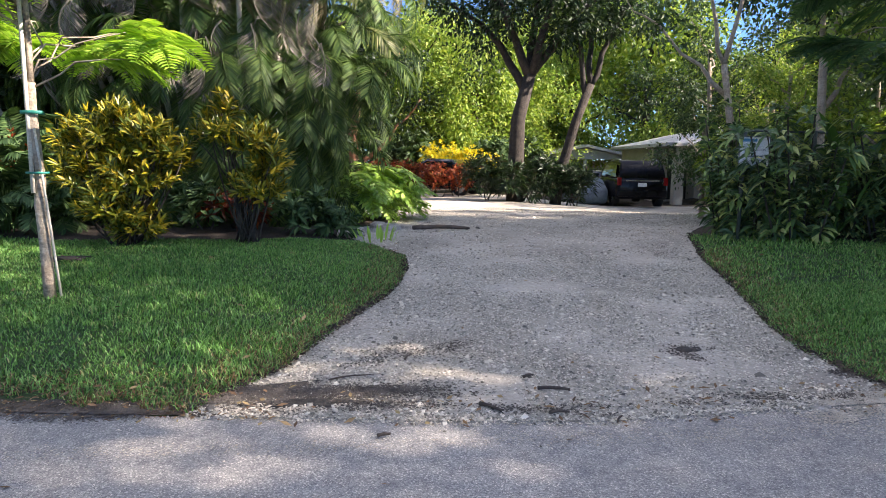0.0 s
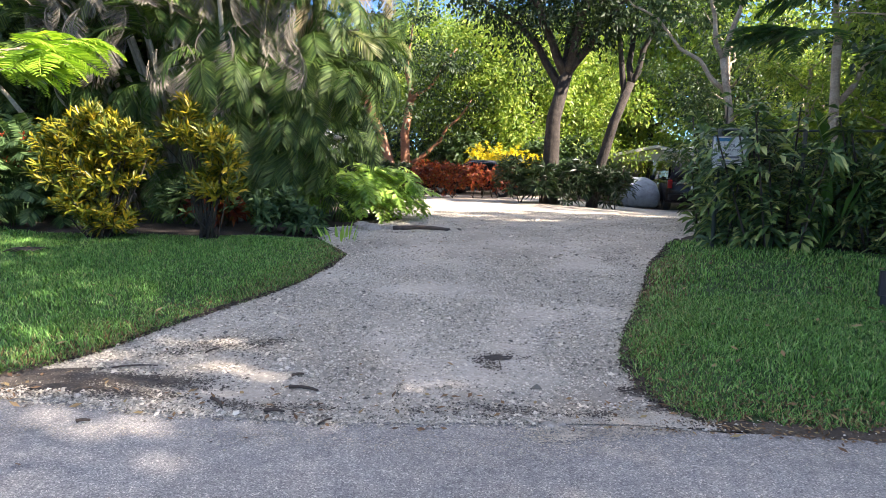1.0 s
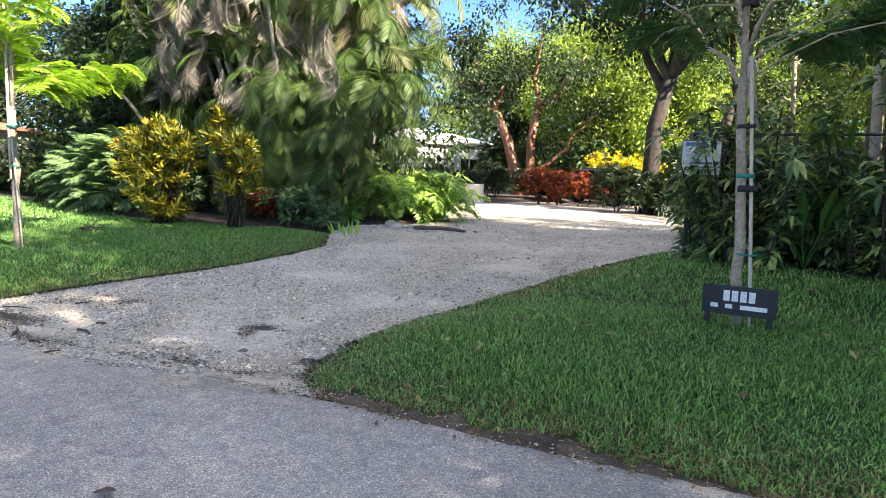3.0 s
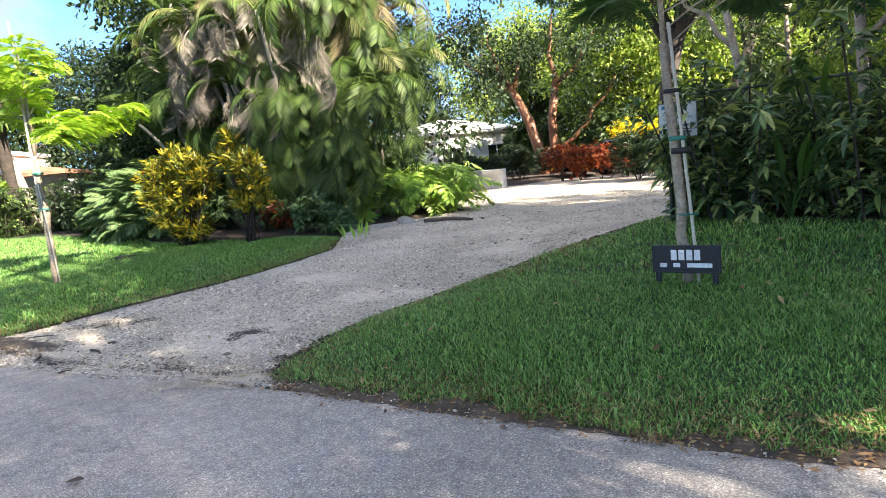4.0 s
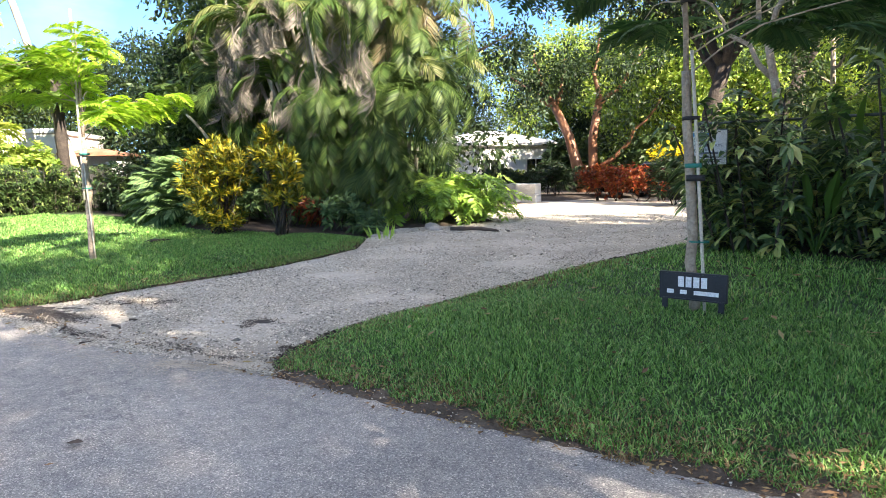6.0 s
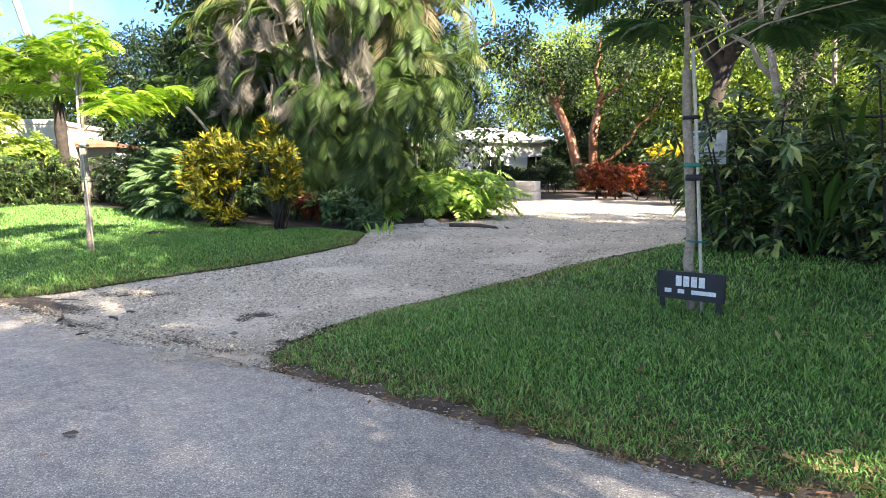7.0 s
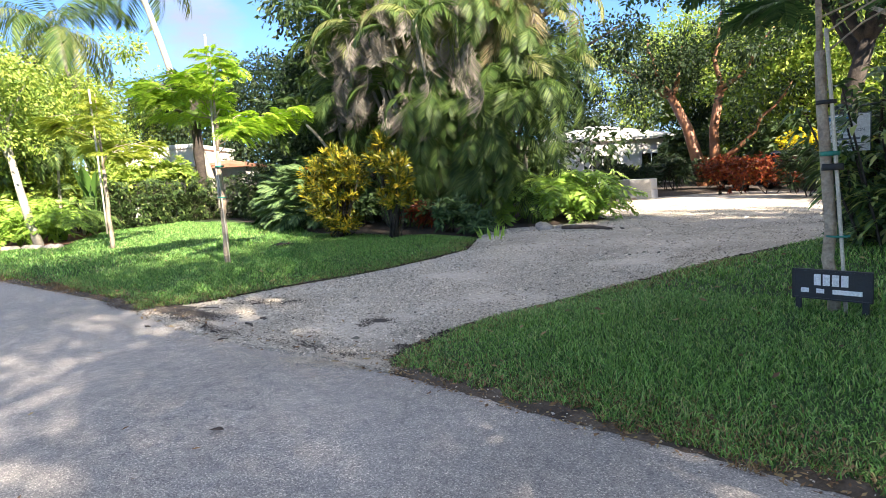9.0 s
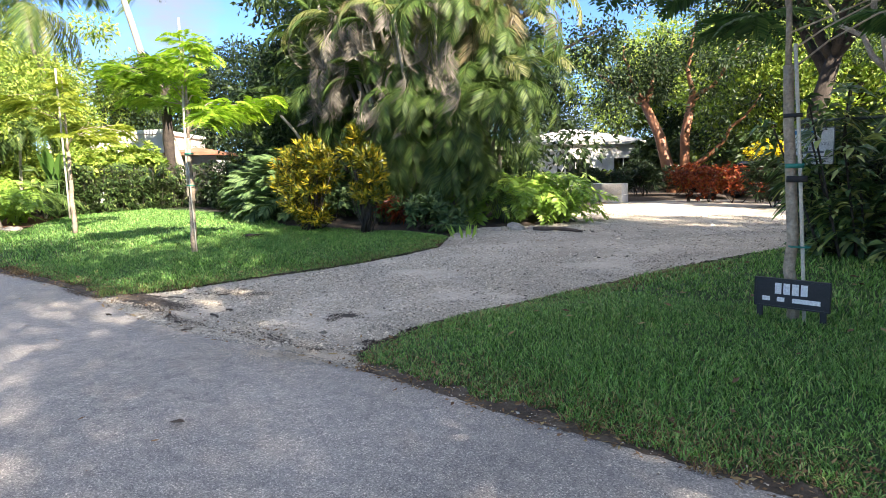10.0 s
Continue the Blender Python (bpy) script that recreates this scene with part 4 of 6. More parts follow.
def coconut_palm(place, line, label, seed, n=16, z=0.1):
    g = random.Random(seed)
    root = thing("coconut_palm", (*place, z), label=label, category="palm", group="coconut palms")
    pts = np.asarray(line, float)
    fine = np.stack([np.interp(np.linspace(0, len(pts) - 1, 14), np.arange(len(pts)), pts[:, k]) for k in range(3)], 1)
    put("trunk", mesh_of("trunk", *tube(fine, np.linspace(0.17, 0.11, 14) * (1 + 0.05 * np.array([0, 1] * 7)), 9, 0.03), M_BARK_PALE, True), root)
    for i in range(n):
        put("frond", COCO[i % len(COCO)], root, Matrix.Translation(fine[-1]) @ pose(0, 0, 0, g.uniform(-15, 15), -g.uniform(-45, 55), 360 * i / n + g.uniform(-12, 12)))
    return root


COCO = [frond_mesh("frond", M_PALM_SUNLIT if i == 1 else M_PALM, 3.6, 44, 0.75, 0.05, 0.7 + 0.15 * i, 40 + i) for i in range(3)]

# ---- the garden in front ----
g = random.Random(21)
left_stems = []
for i in range(42):
    fx, fy = g.uniform(-6.9, -2.5), g.uniform(10.9, 13.0)
    hz = (2.6, 3.5, 4.3, 5.2, 6.0, 6.8)[i % 6] + g.uniform(-0.3, 0.3)
    front = g.uniform(0.2, 1.1) if hz < 5 else g.uniform(-0.3, 0.5)
    left_stems.append((fx, fy, -5.0 + (fx + 5.0) * g.uniform(1.25, 1.9), fy - front, hz))
for i in range(9):
    left_stems.append((-5.0 + 0.09 * i, 11.1 + 0.03 * i, -6.9 + 0.34 * i + g.uniform(-0.15, 0.15), 10.25, g.uniform(4.3, 5.2)))
clumping_palm("clumping_palm", left_stems, "dense clump of feather palms with hanging dry fronds", (8, 10), 10, 1, 1, 310, 100)


def croton_bush(place, lobes, label, seed, shoots=70, per=15, length=0.15, width=0.036):
    """Upright shoots, each ending in tight whorls of lance leaves; lobes: x, y, z and the three radii of each mass of shoots."""
    g = np.random.default_rng(seed)
    x, y = place
    root = thing("croton", (x, y, float(ground_height(np.float64(x), np.float64(y))) - 0.02), label=label, category="shrub")
    pts, axes = [], []
    for cx, cy, cz, rx, ry, rz in lobes:
        n = int(shoots * (rx * rz + rx * ry) / 0.4)
        v = unit(g.normal(size=(n, 3)))
        v[:, 2] = np.where(v[:, 2] < -0.55, -v[:, 2], v[:, 2])
        r = g.uniform(0.72, 1.12, (n, 1))
        p = np.array([cx, cy, cz]) + v * r * np.array([rx, ry, rz])
        p[:, 2] = np.maximum(p[:, 2], g.uniform(0.1, 0.3, n))
        a = v + [0, -0.1, 0.75]
        for k in (0.0, 0.09, 0.17):
            pts.append(p - unit(a) * k)
            axes.append(a)
        for q in p[:: max(1, n // 4)]:
            foot = np.array([g.normal(0, 0.08), g.normal(0, 0.08), 0])
            put("stem", mesh_of("stem", *tube(bent(foot, q * [1, 1, 0.96], (g.normal(0, 0.06), g.normal(0, 0.06), 0)), np.linspace(0.018, 0.006, 6), 5), M_BARK_DARK, True), root)
    put("foliage", mesh_of("foliage", *whorl(np.concatenate(pts), np.concatenate(axes), per // 3 + 2, length, width, 0.62, 0.02, True, g), M_CROTON), root)
    return root


croton_bush((-4.35, 8.4), [(-0.5, 0, 1.35, 0.36, 0.4, 0.34), (-0.1, 0.1, 1.58, 0.42, 0.45, 0.34), (0.36, 0, 1.45, 0.34, 0.4, 0.3), (0.72, 0, 1.25, 0.24, 0.3, 0.22), (-0.38, -0.05, 0.95, 0.44, 0.45, 0.3), (0.22, -0.1, 0.98, 0.46, 0.45, 0.34), (-0.1, -0.1, 0.55, 0.46, 0.42, 0.32), (0.2, 0.0, 0.3, 0.36, 0.35, 0.24)], "tall yellow and green croton bush at the lawn's edge", 3)
croton_bush((-2.7, 8.6), [(-0.46, 0, 1.60, 0.26, 0.25, 0.18), (-0.26, 0, 1.84, 0.15, 0.16, 0.2), (0.05, 0, 1.42, 0.34, 0.34, 0.24), (0.34, 0, 1.18, 0.26, 0.28, 0.22), (0.16, -0.05, 0.80, 0.36, 0.32, 0.24)], "loose yellow croton with bare stems below", 4, 80)
FERNS = [frond_mesh("fern_leaf", M_FERN, 0.62 + 0.1 * k, 17, 0.21, 0.05, 0.42 + 0.1 * k, 70 + k, 1.0, 0.25) for k in range(3)]


def fern_thicket(place, radii, label, seed, n):
    """A mound of arching feather leaves with broad leaflets, on thin stalks."""
    g = random.Random(seed)
    x, y = place
    root = thing("fern_thicket", (x, y, float(ground_height(np.float64(x), np.float64(y))) - 0.02), label=label, category="plant")
    rx, ry, h = radii
    for i in range(n):
        a, e = g.uniform(0, 360), math.asin(g.uniform(0.0, 1.0))
        f = g.uniform(0.6, 0.95)
        p = np.array([math.cos(radians(a)) * math.cos(e) * rx * f, math.sin(radians(a)) * math.cos(e) * ry * f, 0.1 + math.sin(e) * (h - 0.3) * f])
        put("fern_leaf", g.choice(FERNS), root, Matrix.Translation(p) @ pose(0, 0, 0, g.uniform(-30, 30), -40 * math.sin(e) + g.uniform(-15, 25), a + g.uniform(-40, 40)))
        if i % 6 == 0:
            put("stalk", mesh_of("stalk", *tube(bent((p[0] * 0.3, p[1] * 0.3, 0), p, (0, 0, 0.1), 5), np.linspace(0.012, 0.006, 5), 5), M_FERN, True), root)
    return root


fern_thicket((-6.9, 9.75), (1.15, 0.8, 1.75), "mound of blue green feather-leaved plants beside the crotons", 9, 230)
fern_thicket((-8.4, 10.2), (1.3, 0.9, 1.75), "dark green ginger and fern thicket", 12, 230)
fern_thicket((-9.8, 10.7), (1.0, 0.8, 1.5), "dark green fern thicket beside the lawn", 19, 150)
for i, (x, y, h) in enumerate([(-3.9, 9.9, 1.0), (-2.3, 9.7, 0.75), (-1.7, 9.9, 0.6), (-3.3, 10.0, 0.6), (-5.6, 9.9, 1.2)]):
    leafy_bush("understorey_plant", (x, y), (0.6, 0.5, h), M_CROTON_RED if i == 3 else M_FERN, "low dark plant under the palms", tips=60, per=11, length=0.2, width=0.06, seed=120 + i, group="plants under the palms", stems=2)
poinciana_a = feather_tree("poinciana", (-3.56, 5.52), 3.6, 1.95, "young poinciana with bright feathery leaves tied to a stake", 3, 1.4, 0.44, 13, (-0.10, 0.10), 17, None, 0.0, 0.042)
poinciana_b = feather_tree("poinciana", (5.42, 6.20), 4.6, 2.0, "young poinciana tied to a stake beside the house sign", 6, 1.9, 0.5, 10, (-0.25, 0.0), 18, M_FEATHER_SHADED, 0, 0.037)
young_tree = feather_tree("young_tree", (-9.9, 5.5), 3.8, 2.0, "slim young tree with yellow green feathery leaves", 12, 1.4, 0.48, 10, (-0.25, 0.1), 10, M_FEATHER_GOLD, 0.1, 0.045)

# hedge beside the drive
hedge_row = [(4.85, 10.0), (5.15, 10.55), (5.5, 11.3), (5.2, 10.15), (5.6, 9.95), (6.1, 9.8), (6.6, 9.7), (7.1, 9.4), (7.6, 9.3), (8.3, 9.1), (6.0, 12.2), (5.7, 10.8), (6.4, 10.5), (7.3, 10.2), (9.0, 8.9), (9.8, 8.7), (4.75, 10.35), (5.4, 10.9), (5.9, 10.2), (6.9, 9.9), (8.0, 9.8), (5.9, 11.6), (5.6, 11.9), (4.8, 9.95), (6.9, 9.3), (5.45, 9.35)]
lance = [lance_plant("dracaena", 50 + i, 9, 1.6, "glossy green dracaena with drooping pale-edged leaves", "hedge beside the drive") for i in range(4)]
for i, (x, y) in enumerate(hedge_row):
    m = pose(x, y, float(ground_height(np.float64(x), np.float64(y))) - 0.02, 0, 0, 67 * i)
    if i == len(hedge_row) - 1:
        m = m @ Matrix.Scale(1.15, 4)
    elif i >= len(hedge_row) - 3:
        m = m @ Matrix.Scale(1.25, 4)
    elif i > 3 and x > 5.5:
        m = m @ Matrix.Scale(0.8, 4)
    if i < 4:
        lance[i].matrix_basis = m
    else:
        copy_thing(lance[i % 4], pose(0, 0, 0)).matrix_basis = m

# far side of the drive
for i, (x, y) in enumerate([(-1.9, 22.2), (-1.1, 22.0), (-0.3, 22.1), (0.4, 22.3), (-2.6, 24.2), (-1.6, 24.0)]):
    leafy_bush("croton", (x, y), (0.75, 0.65, 1.4), M_CROTON_RED, "red and copper croton in a row across the drive", tips=110, per=12, length=0.15, width=0.05, seed=60 + i, group="red crotons", stems=3)
for i, (x, y) in enumerate([(-0.4, 25.4), (0.5, 25.0), (1.3, 24.8)]):
    leafy_bush("gold_shrub", (x, y), (0.95, 0.8, 2.25), M_CROTON_GOLD, "bright golden shrub in the sun", tips=80, per=12, length=0.16, width=0.06, seed=70 + i, group="gold shrubs", stems=3)
for i, (x, y) in enumerate([(1.3, 20.2), (2.0, 20.0), (2.8, 20.1), (3.6, 20.2), (4.4, 20.4)]):
    leafy_bush("island_shrub", (x, y), (0.85, 0.75, 1.7 - 0.2 * (i % 2)), M_FERN_DARK, "dark shrub on the island in the drive", tips=120, per=12, length=0.3, width=0.05, seed=80 + i, group="island shrubs", stems=3)
for i, (x, y) in enumerate([(-2.3, 12.2), (-1.8, 12.5), (-1.4, 12.9), (-1.9, 13.2), (-1.2, 13.5), (-2.7, 11.9)]):
    split_leaf_plant((x, y), "bright green philodendron with deeply split leaves", 90 + i, 32, 0.6, 1.1, 280, "philodendrons")

for i, (x, y, h) in enumerate([(-4.2, 23.7, 1.2), (-5.0, 24.6, 1.4), (-5.6, 22.3, 1.1), (-6.4, 22.9, 1.3), (-5.1, 23.0, 1.1), (-3.3, 24.6, 1.0)]):
    leafy_bush("low_shrub", (x, y), (0.75, 0.65, h), M_FERN_DARK, "low dark strap-leaved shrub beside the concrete blocks", tips=90, per=11, length=0.34, width=0.05, seed=160 + i, group="low dark shrubs", stems=2)

# trees
broad_tree("tree", (2.3, 20.3), [(0, 0, 0), (0, 0, 1.2), (0.05, 0, 2.8), (0.4, 0, 4.2)], [[(0.4, 0, 4.1), (-0.6, -0.4, 6.2), (-2.2, -0.8, 8.2)], [(0.4, 0, 4.1), (1.0, -0.6, 6.2), (1.6, -1.2, 8.6)], [(0.3, 0, 3.6), (-0.8, 0.6, 5.6), (-2.6, 0.9, 7.0)], [(0.4, 0, 4.2), (0.6, 0.9, 6.8), (0.5, 1.5, 9.0)], [(0.4, 0, 4.2), (1.4, -0.3, 5.6), (2.8, -0.5, 6.8)]],
           "dark-barked shade tree on the island", leaf_material=M_TREE_SHADED, leaf=0.17, per=420, r0=0.26, seed=5, clump=(0.9, 1.25), extra=8, spread=1.1)
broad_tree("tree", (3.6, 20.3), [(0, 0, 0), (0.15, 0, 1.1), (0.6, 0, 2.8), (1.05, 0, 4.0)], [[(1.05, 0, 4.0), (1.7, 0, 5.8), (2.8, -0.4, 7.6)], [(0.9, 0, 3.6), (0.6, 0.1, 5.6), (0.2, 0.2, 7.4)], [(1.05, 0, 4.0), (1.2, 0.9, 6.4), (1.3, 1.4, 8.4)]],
           "leaning dark tree on the island", leaf_material=M_TREE_SHADED, leaf=0.17, per=420, r0=0.17, seed=6, clump=(0.8, 1.2), extra=5, spread=1.0)
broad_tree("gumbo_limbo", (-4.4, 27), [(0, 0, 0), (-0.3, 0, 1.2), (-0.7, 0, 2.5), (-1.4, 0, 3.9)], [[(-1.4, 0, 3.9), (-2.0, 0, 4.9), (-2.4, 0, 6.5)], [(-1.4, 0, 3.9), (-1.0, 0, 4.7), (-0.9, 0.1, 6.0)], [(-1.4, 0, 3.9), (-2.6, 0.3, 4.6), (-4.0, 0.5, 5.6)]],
           "tree with peeling copper bark and a leaning trunk", M_BARK_RED, M_TREE_SHADED, 0.17, 330, 0.25, 7, (0.8, 1.3), 6)
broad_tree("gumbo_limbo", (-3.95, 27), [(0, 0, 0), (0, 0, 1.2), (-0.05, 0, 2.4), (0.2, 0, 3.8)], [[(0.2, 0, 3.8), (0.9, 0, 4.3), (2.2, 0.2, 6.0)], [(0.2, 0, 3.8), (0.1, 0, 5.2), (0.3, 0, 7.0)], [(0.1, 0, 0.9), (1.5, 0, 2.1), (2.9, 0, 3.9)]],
           "tree with peeling copper bark and several stems", M_BARK_RED, M_TREE_SHADED, 0.17, 330, 0.22, 8, (0.8, 1.3), 6)
broad_tree("tree", (5.5, 11.6), [(0, 0, 0), (-0.05, 0, 0.6), (-0.2, 0, 1.8), (-0.42, 0, 3.0)], [[(-0.42, 0, 3.0), (-0.8, 0, 4.4), (-1.2, 0.2, 6.2)], [(-0.42, 0, 3.0), (0.1, 0.3, 4.6), (0.6, 0.5, 6.4)], [(-0.3, 0, 2.4), (-1.2, 0.6, 3.6), (-2.0, 1.0, 4.4)]],
           "thin grey tree leaning out of the hedge", M_BARK, M_TREE, 0.13, 160, 0.075, 9, (0.4, 0.7), 3)
broad_tree("tree", (6.95, 11.4), [(0, 0, 0), (-0.1, 0, 0.9), (-0.2, 0, 3.1)], [[(-0.2, 0, 3.1), (-0.3, 0, 4.6), (-0.9, 0.2, 6.6)], [(-0.2, 0, 3.1), (0.5, 0.3, 4.8), (1.2, 0.5, 6.4)], [(-0.1, 0, 2.2), (0.8, 0.5, 3.2), (1.6, 0.9, 4.0)]],
           "thin grey tree behind the fence", M_BARK, M_TREE, 0.13, 230, 0.085, 11, (0.5, 0.9), 6)
broad_tree("tree", (10.3, 20.8), [(0, 0, 0), (0, 0, 1.2), (0.1, 0, 2.4)], [[(0.1, 0, 2.2), (-0.7, -0.3, 3.0), (-1.4, -0.5, 3.4)], [(0.1, 0, 2.2), (0.9, 0.2, 3.4), (1.5, 0.3, 4.2)], [(0.1, 0, 2.4), (0, 0.4, 3.0), (0, 0.8, 3.5)]],
           "low dark tree between the hedge and the house", leaf_material=M_TREE_SHADED, leaf=0.17, per=360, r0=0.14, seed=12, clump=(0.75, 1.15), extra=6)

broad_tree("tree", (-5.4, 15.2), [(0, 0, 0), (0.1, 0, 1.6), (0.0, 0, 3.4), (0.3, 0, 5.0)], [[(0.3, 0, 5.0), (2.2, 0.4, 5.7), (4.4, 0.9, 6.3)], [(0.2, 0, 4.4), (-0.8, -0.3, 5.6), (-1.6, -0.6, 7.2)], [(0.3, 0, 5.0), (0.2, 0.6, 6.4), (0.4, 1.0, 8.0)], [(0.1, 0, 3.4), (1.8, 0.6, 4.2), (3.4, 1.2, 4.9)]],
           "dark tree with spreading limbs behind the palms", leaf_material=M_TREE_SHADED, leaf=0.14, per=330, r0=0.16, seed=13, clump=(0.6, 1.0), extra=9)

# tall shade trees further along the road, out of view, whose crowns keep the sun off lawn and drive
def shade_tree(place, height, reach, seed, lean):
    g = np.random.default_rng(seed)
    top = height * 0.62
    limbs = []
    for i in range(9):
        a = i * 2.4 + g.uniform(-0.3, 0.3)
        r = reach * g.uniform(0.55, 1.0)
        limbs.append([(0, 0, top * (0.8 + 0.02 * i)), (math.cos(a) * r * 0.5 + lean[0] * 0.5, math.sin(a) * r * 0.5 + lean[1] * 0.5, height * 0.78), (math.cos(a) * r + lean[0], math.sin(a) * r + lean[1], height * g.uniform(0.8, 1.0))])
    return broad_tree("shade_tree", place, [(0, 0, 0), (0.1, 0, top * 0.35), (0.05, -0.1, top * 0.7), (0, 0, top)], limbs, "tall shade tree with a high spreading crown", M_BARK_DARK, M_TREE, 0.2, 330, 0.17, seed, (1.0, 1.6), 20, 1.5, None, "shade trees")


for i, (x, y, h, r) in enumerate([(10.8, 7.0, 9.6, 3.2), (15.5, 6.4, 13.0, 4.0), (9.5, -4.4, 14.0, 5.0), (13.6, -3.8, 15.5, 5.6), (18.0, -2.8, 12.5, 4.4), (12.9, 5.0, 7.6, 2.8), (16.4, 4.6, 9.5, 3.2)]):
    shade_tree((x, y), h, r, 201 + i, (-0.4, 1.6 if y < 0 else -0.8))

# leafy grove behind the fence, plus unseen copies added to shade the right lawn
grove = []
for k in range(2):
    g = np.random.default_rng(300 + k)
    limbs = []
    for i in range(9):
        a, h = i * 2.4 + g.uniform(-0.3, 0.3), 1.2 + i * 0.6
        rr = g.uniform(1.0, 1.9)
        limbs.append([(0, 0, h), (math.cos(a) * rr * 0.5, math.sin(a) * rr * 0.5, h + 0.5), (math.cos(a) * rr, math.sin(a) * rr, h + 1.2)])
    grove.append(broad_tree("grove_tree", (0, 0), [(0, 0, 0), (0.1, 0, 2.0), (0, 0.1, 4.0), (0.1, 0, 6.2)], limbs, "slender leafy tree behind the fence, with unseen copies added for shade", M_BARK, (M_TREE_SUN, M_TREE)[k], 0.14, 250, 0.08, 300 + k, (0.5, 0.9), 7, 1.0, 0.0, "grove behind the fence"))
# the last five stand out of view before the fence as sun blockers
for i, (x, y, s) in enumerate([(8.0, 11.3, 0.85), (9.8, 11.0, 0.95), (11.6, 10.4, 1.0), (9.0, 13.2, 0.5), (6.8, 12.6, 0.5), (11.2, 13.2, 0.55), (13.6, 9.6, 1.0), (5.8, 13.9, 0.6), (7.5, 14.8, 0.55), (8.8, 17.0, 0.6), (13.4, 12.4, 0.7), (10.3, 6.3, 1.0), (11.8, 5.6, 1.05), (12.8, 7.6, 1.1), (10.6, 8.4, 1.0), (14.2, 5.4, 1.1)]):
    m = pose(x, y, 0.15, 0, 0, 77 * i) @ Matrix.Scale(s, 4)
    if i < 2:
        grove[i].matrix_basis = m
    else:
        copy_thing(grove[i % 2], pose(0, 0, 0)).matrix_basis = m

# woods behind and beside
wood_trees = []
for k in range(4):
    g = np.random.default_rng(100 + k)
    limbs = []
    for i in range(9):
        a, h = i * 2.4 + g.uniform(-0.3, 0.3), 0.9 + i * 0.72
        rr = g.uniform(1.5, 2.6) * (1 - 0.03 * i)
        limbs.append([(0, 0, h), (math.cos(a) * rr * 0.5, math.sin(a) * rr * 0.5, h + 0.6), (math.cos(a) * rr, math.sin(a) * rr, h + 1.4)])
    wood_trees.append(broad_tree("background_tree", (0, 0), [(0, 0, 0), (0.1, 0, 2.5), (0, 0.1, 5.0), (0.1, 0, 7.2)], limbs, ("sunlit leafy tree in the woods behind", "leafy tree in the woods behind")[k % 2], M_BARK_DARK, (M_TREE_SUN, M_TREE_SHADED, M_TREE_SUN, M_TREE)[k], 0.21, 360, 0.15, 100 + k, (0.9, 1.5), 16, 1.5, 0.0, "woods"))
spots = [(-13, 38, 1.1), (-9, 41, 1.2), (-5, 37, 1.2), (-1, 35, 1.1), (2, 39, 1.2), (5, 44, 1.2), (9, 46, 1.3), (13, 42, 1.2), (16, 36, 0.9), (19, 30, 0.8), (-1.5, 30, 0.95), (1.5, 31, 1.0), (4, 34, 0.9), (-17, 37, 1.0), (-21, 31, 0.95), (-1, 42, 1.4), (-11, 45, 1.4), (7, 52, 1.5),
         (16, 22, 0.8), (16, 14, 0.6), (19, 18, 0.8), (12.6, 20.5, 0.9), (12.0, 38, 1.5), (17.5, 27, 1.3), (8.5, 42, 1.5), (14, 17.5, 0.8), (18, 12.5, 0.6),
         (-8.2, 14.2, 1.0), (-7, 17, 1.0), (-10.2, 15.5, 1.0), (-6.6, 14.2, 0.85), (-9.6, 13.2, 0.8), (-11.6, 14.4, 0.9), (-13.2, 16.6, 1.0), (-12.2, 12.9, 0.72), (-24, 24, 0.85), (-24, 19.5, 1.0), (-20, 20.5, 0.9), (-34, 9, 1.3), (-32, 4, 1.2), (-31, 16, 0.95), (-22.5, 7.0, 0.75), (-28, 0, 1.1), (-18.2, 4.6, 0.7), (-23, 3.0, 0.95), (-36, -3, 1.3), (-20.3, 8.2, 0.6), (-31.4, 13.3, 0.95), (-30.4, 16, 0.95), (-29.2, 18.5, 0.95), (-22, 19.5, 0.9), (-18.5, 17.5, 0.8)]
for i, (x, y, s) in enumerate(spots):
    m = pose(x, y, 0.1, 0, 0, 77 * i) @ Matrix.Scale(s, 4)
    # copy chosen by place, with sunlit or shaded leaf colour
    kind = (1 if y > 14 else 0) if x < -14 else 0 if x > 0 and y > 27 else (1 + 2 * (i % 2) if x < -5 and y < 20 else i % 4)
    if i < 4:
        wood_trees[i].matrix_basis = m
    else:
        copy_thing(wood_trees[kind], pose(0, 0, 0)).matrix_basis = m

# ---- stakes, ties and signs ----
def stake(parent, p0, p1, r=0.016, label="pale wooden stake"):
    return put("stake", mesh_of("stake", *tube(bent(p0, p1, (0.004, 0, 0), 5), r, 7, 0.05), M_STAKE, True), parent, label=label)


def tie(parent, at, r, h, mat, label, wrap=(0.0, 0.0)):
    """A band round a trunk and its stake."""
    x, y, z = at
    n = 16
    a = np.linspace(0, 2 * np.pi, n, endpoint=False)
    ring = [(x + (r + wrap[0]) * math.cos(q) + wrap[1], y + r * math.sin(q)) for q in a]
    v = [(px, py, z + dz) for dz in (-h / 2, h / 2) for px, py in ring]
    f = [[i, (i + 1) % n, n + (i + 1) % n, n + i] for i in range(n)]
    ob = put("tie", mesh_of("tie", v, f, mat, True), parent, label=label)
    mod = ob.modifiers.new("thick", "SOLIDIFY")
    mod.thickness = 0.006
    return ob


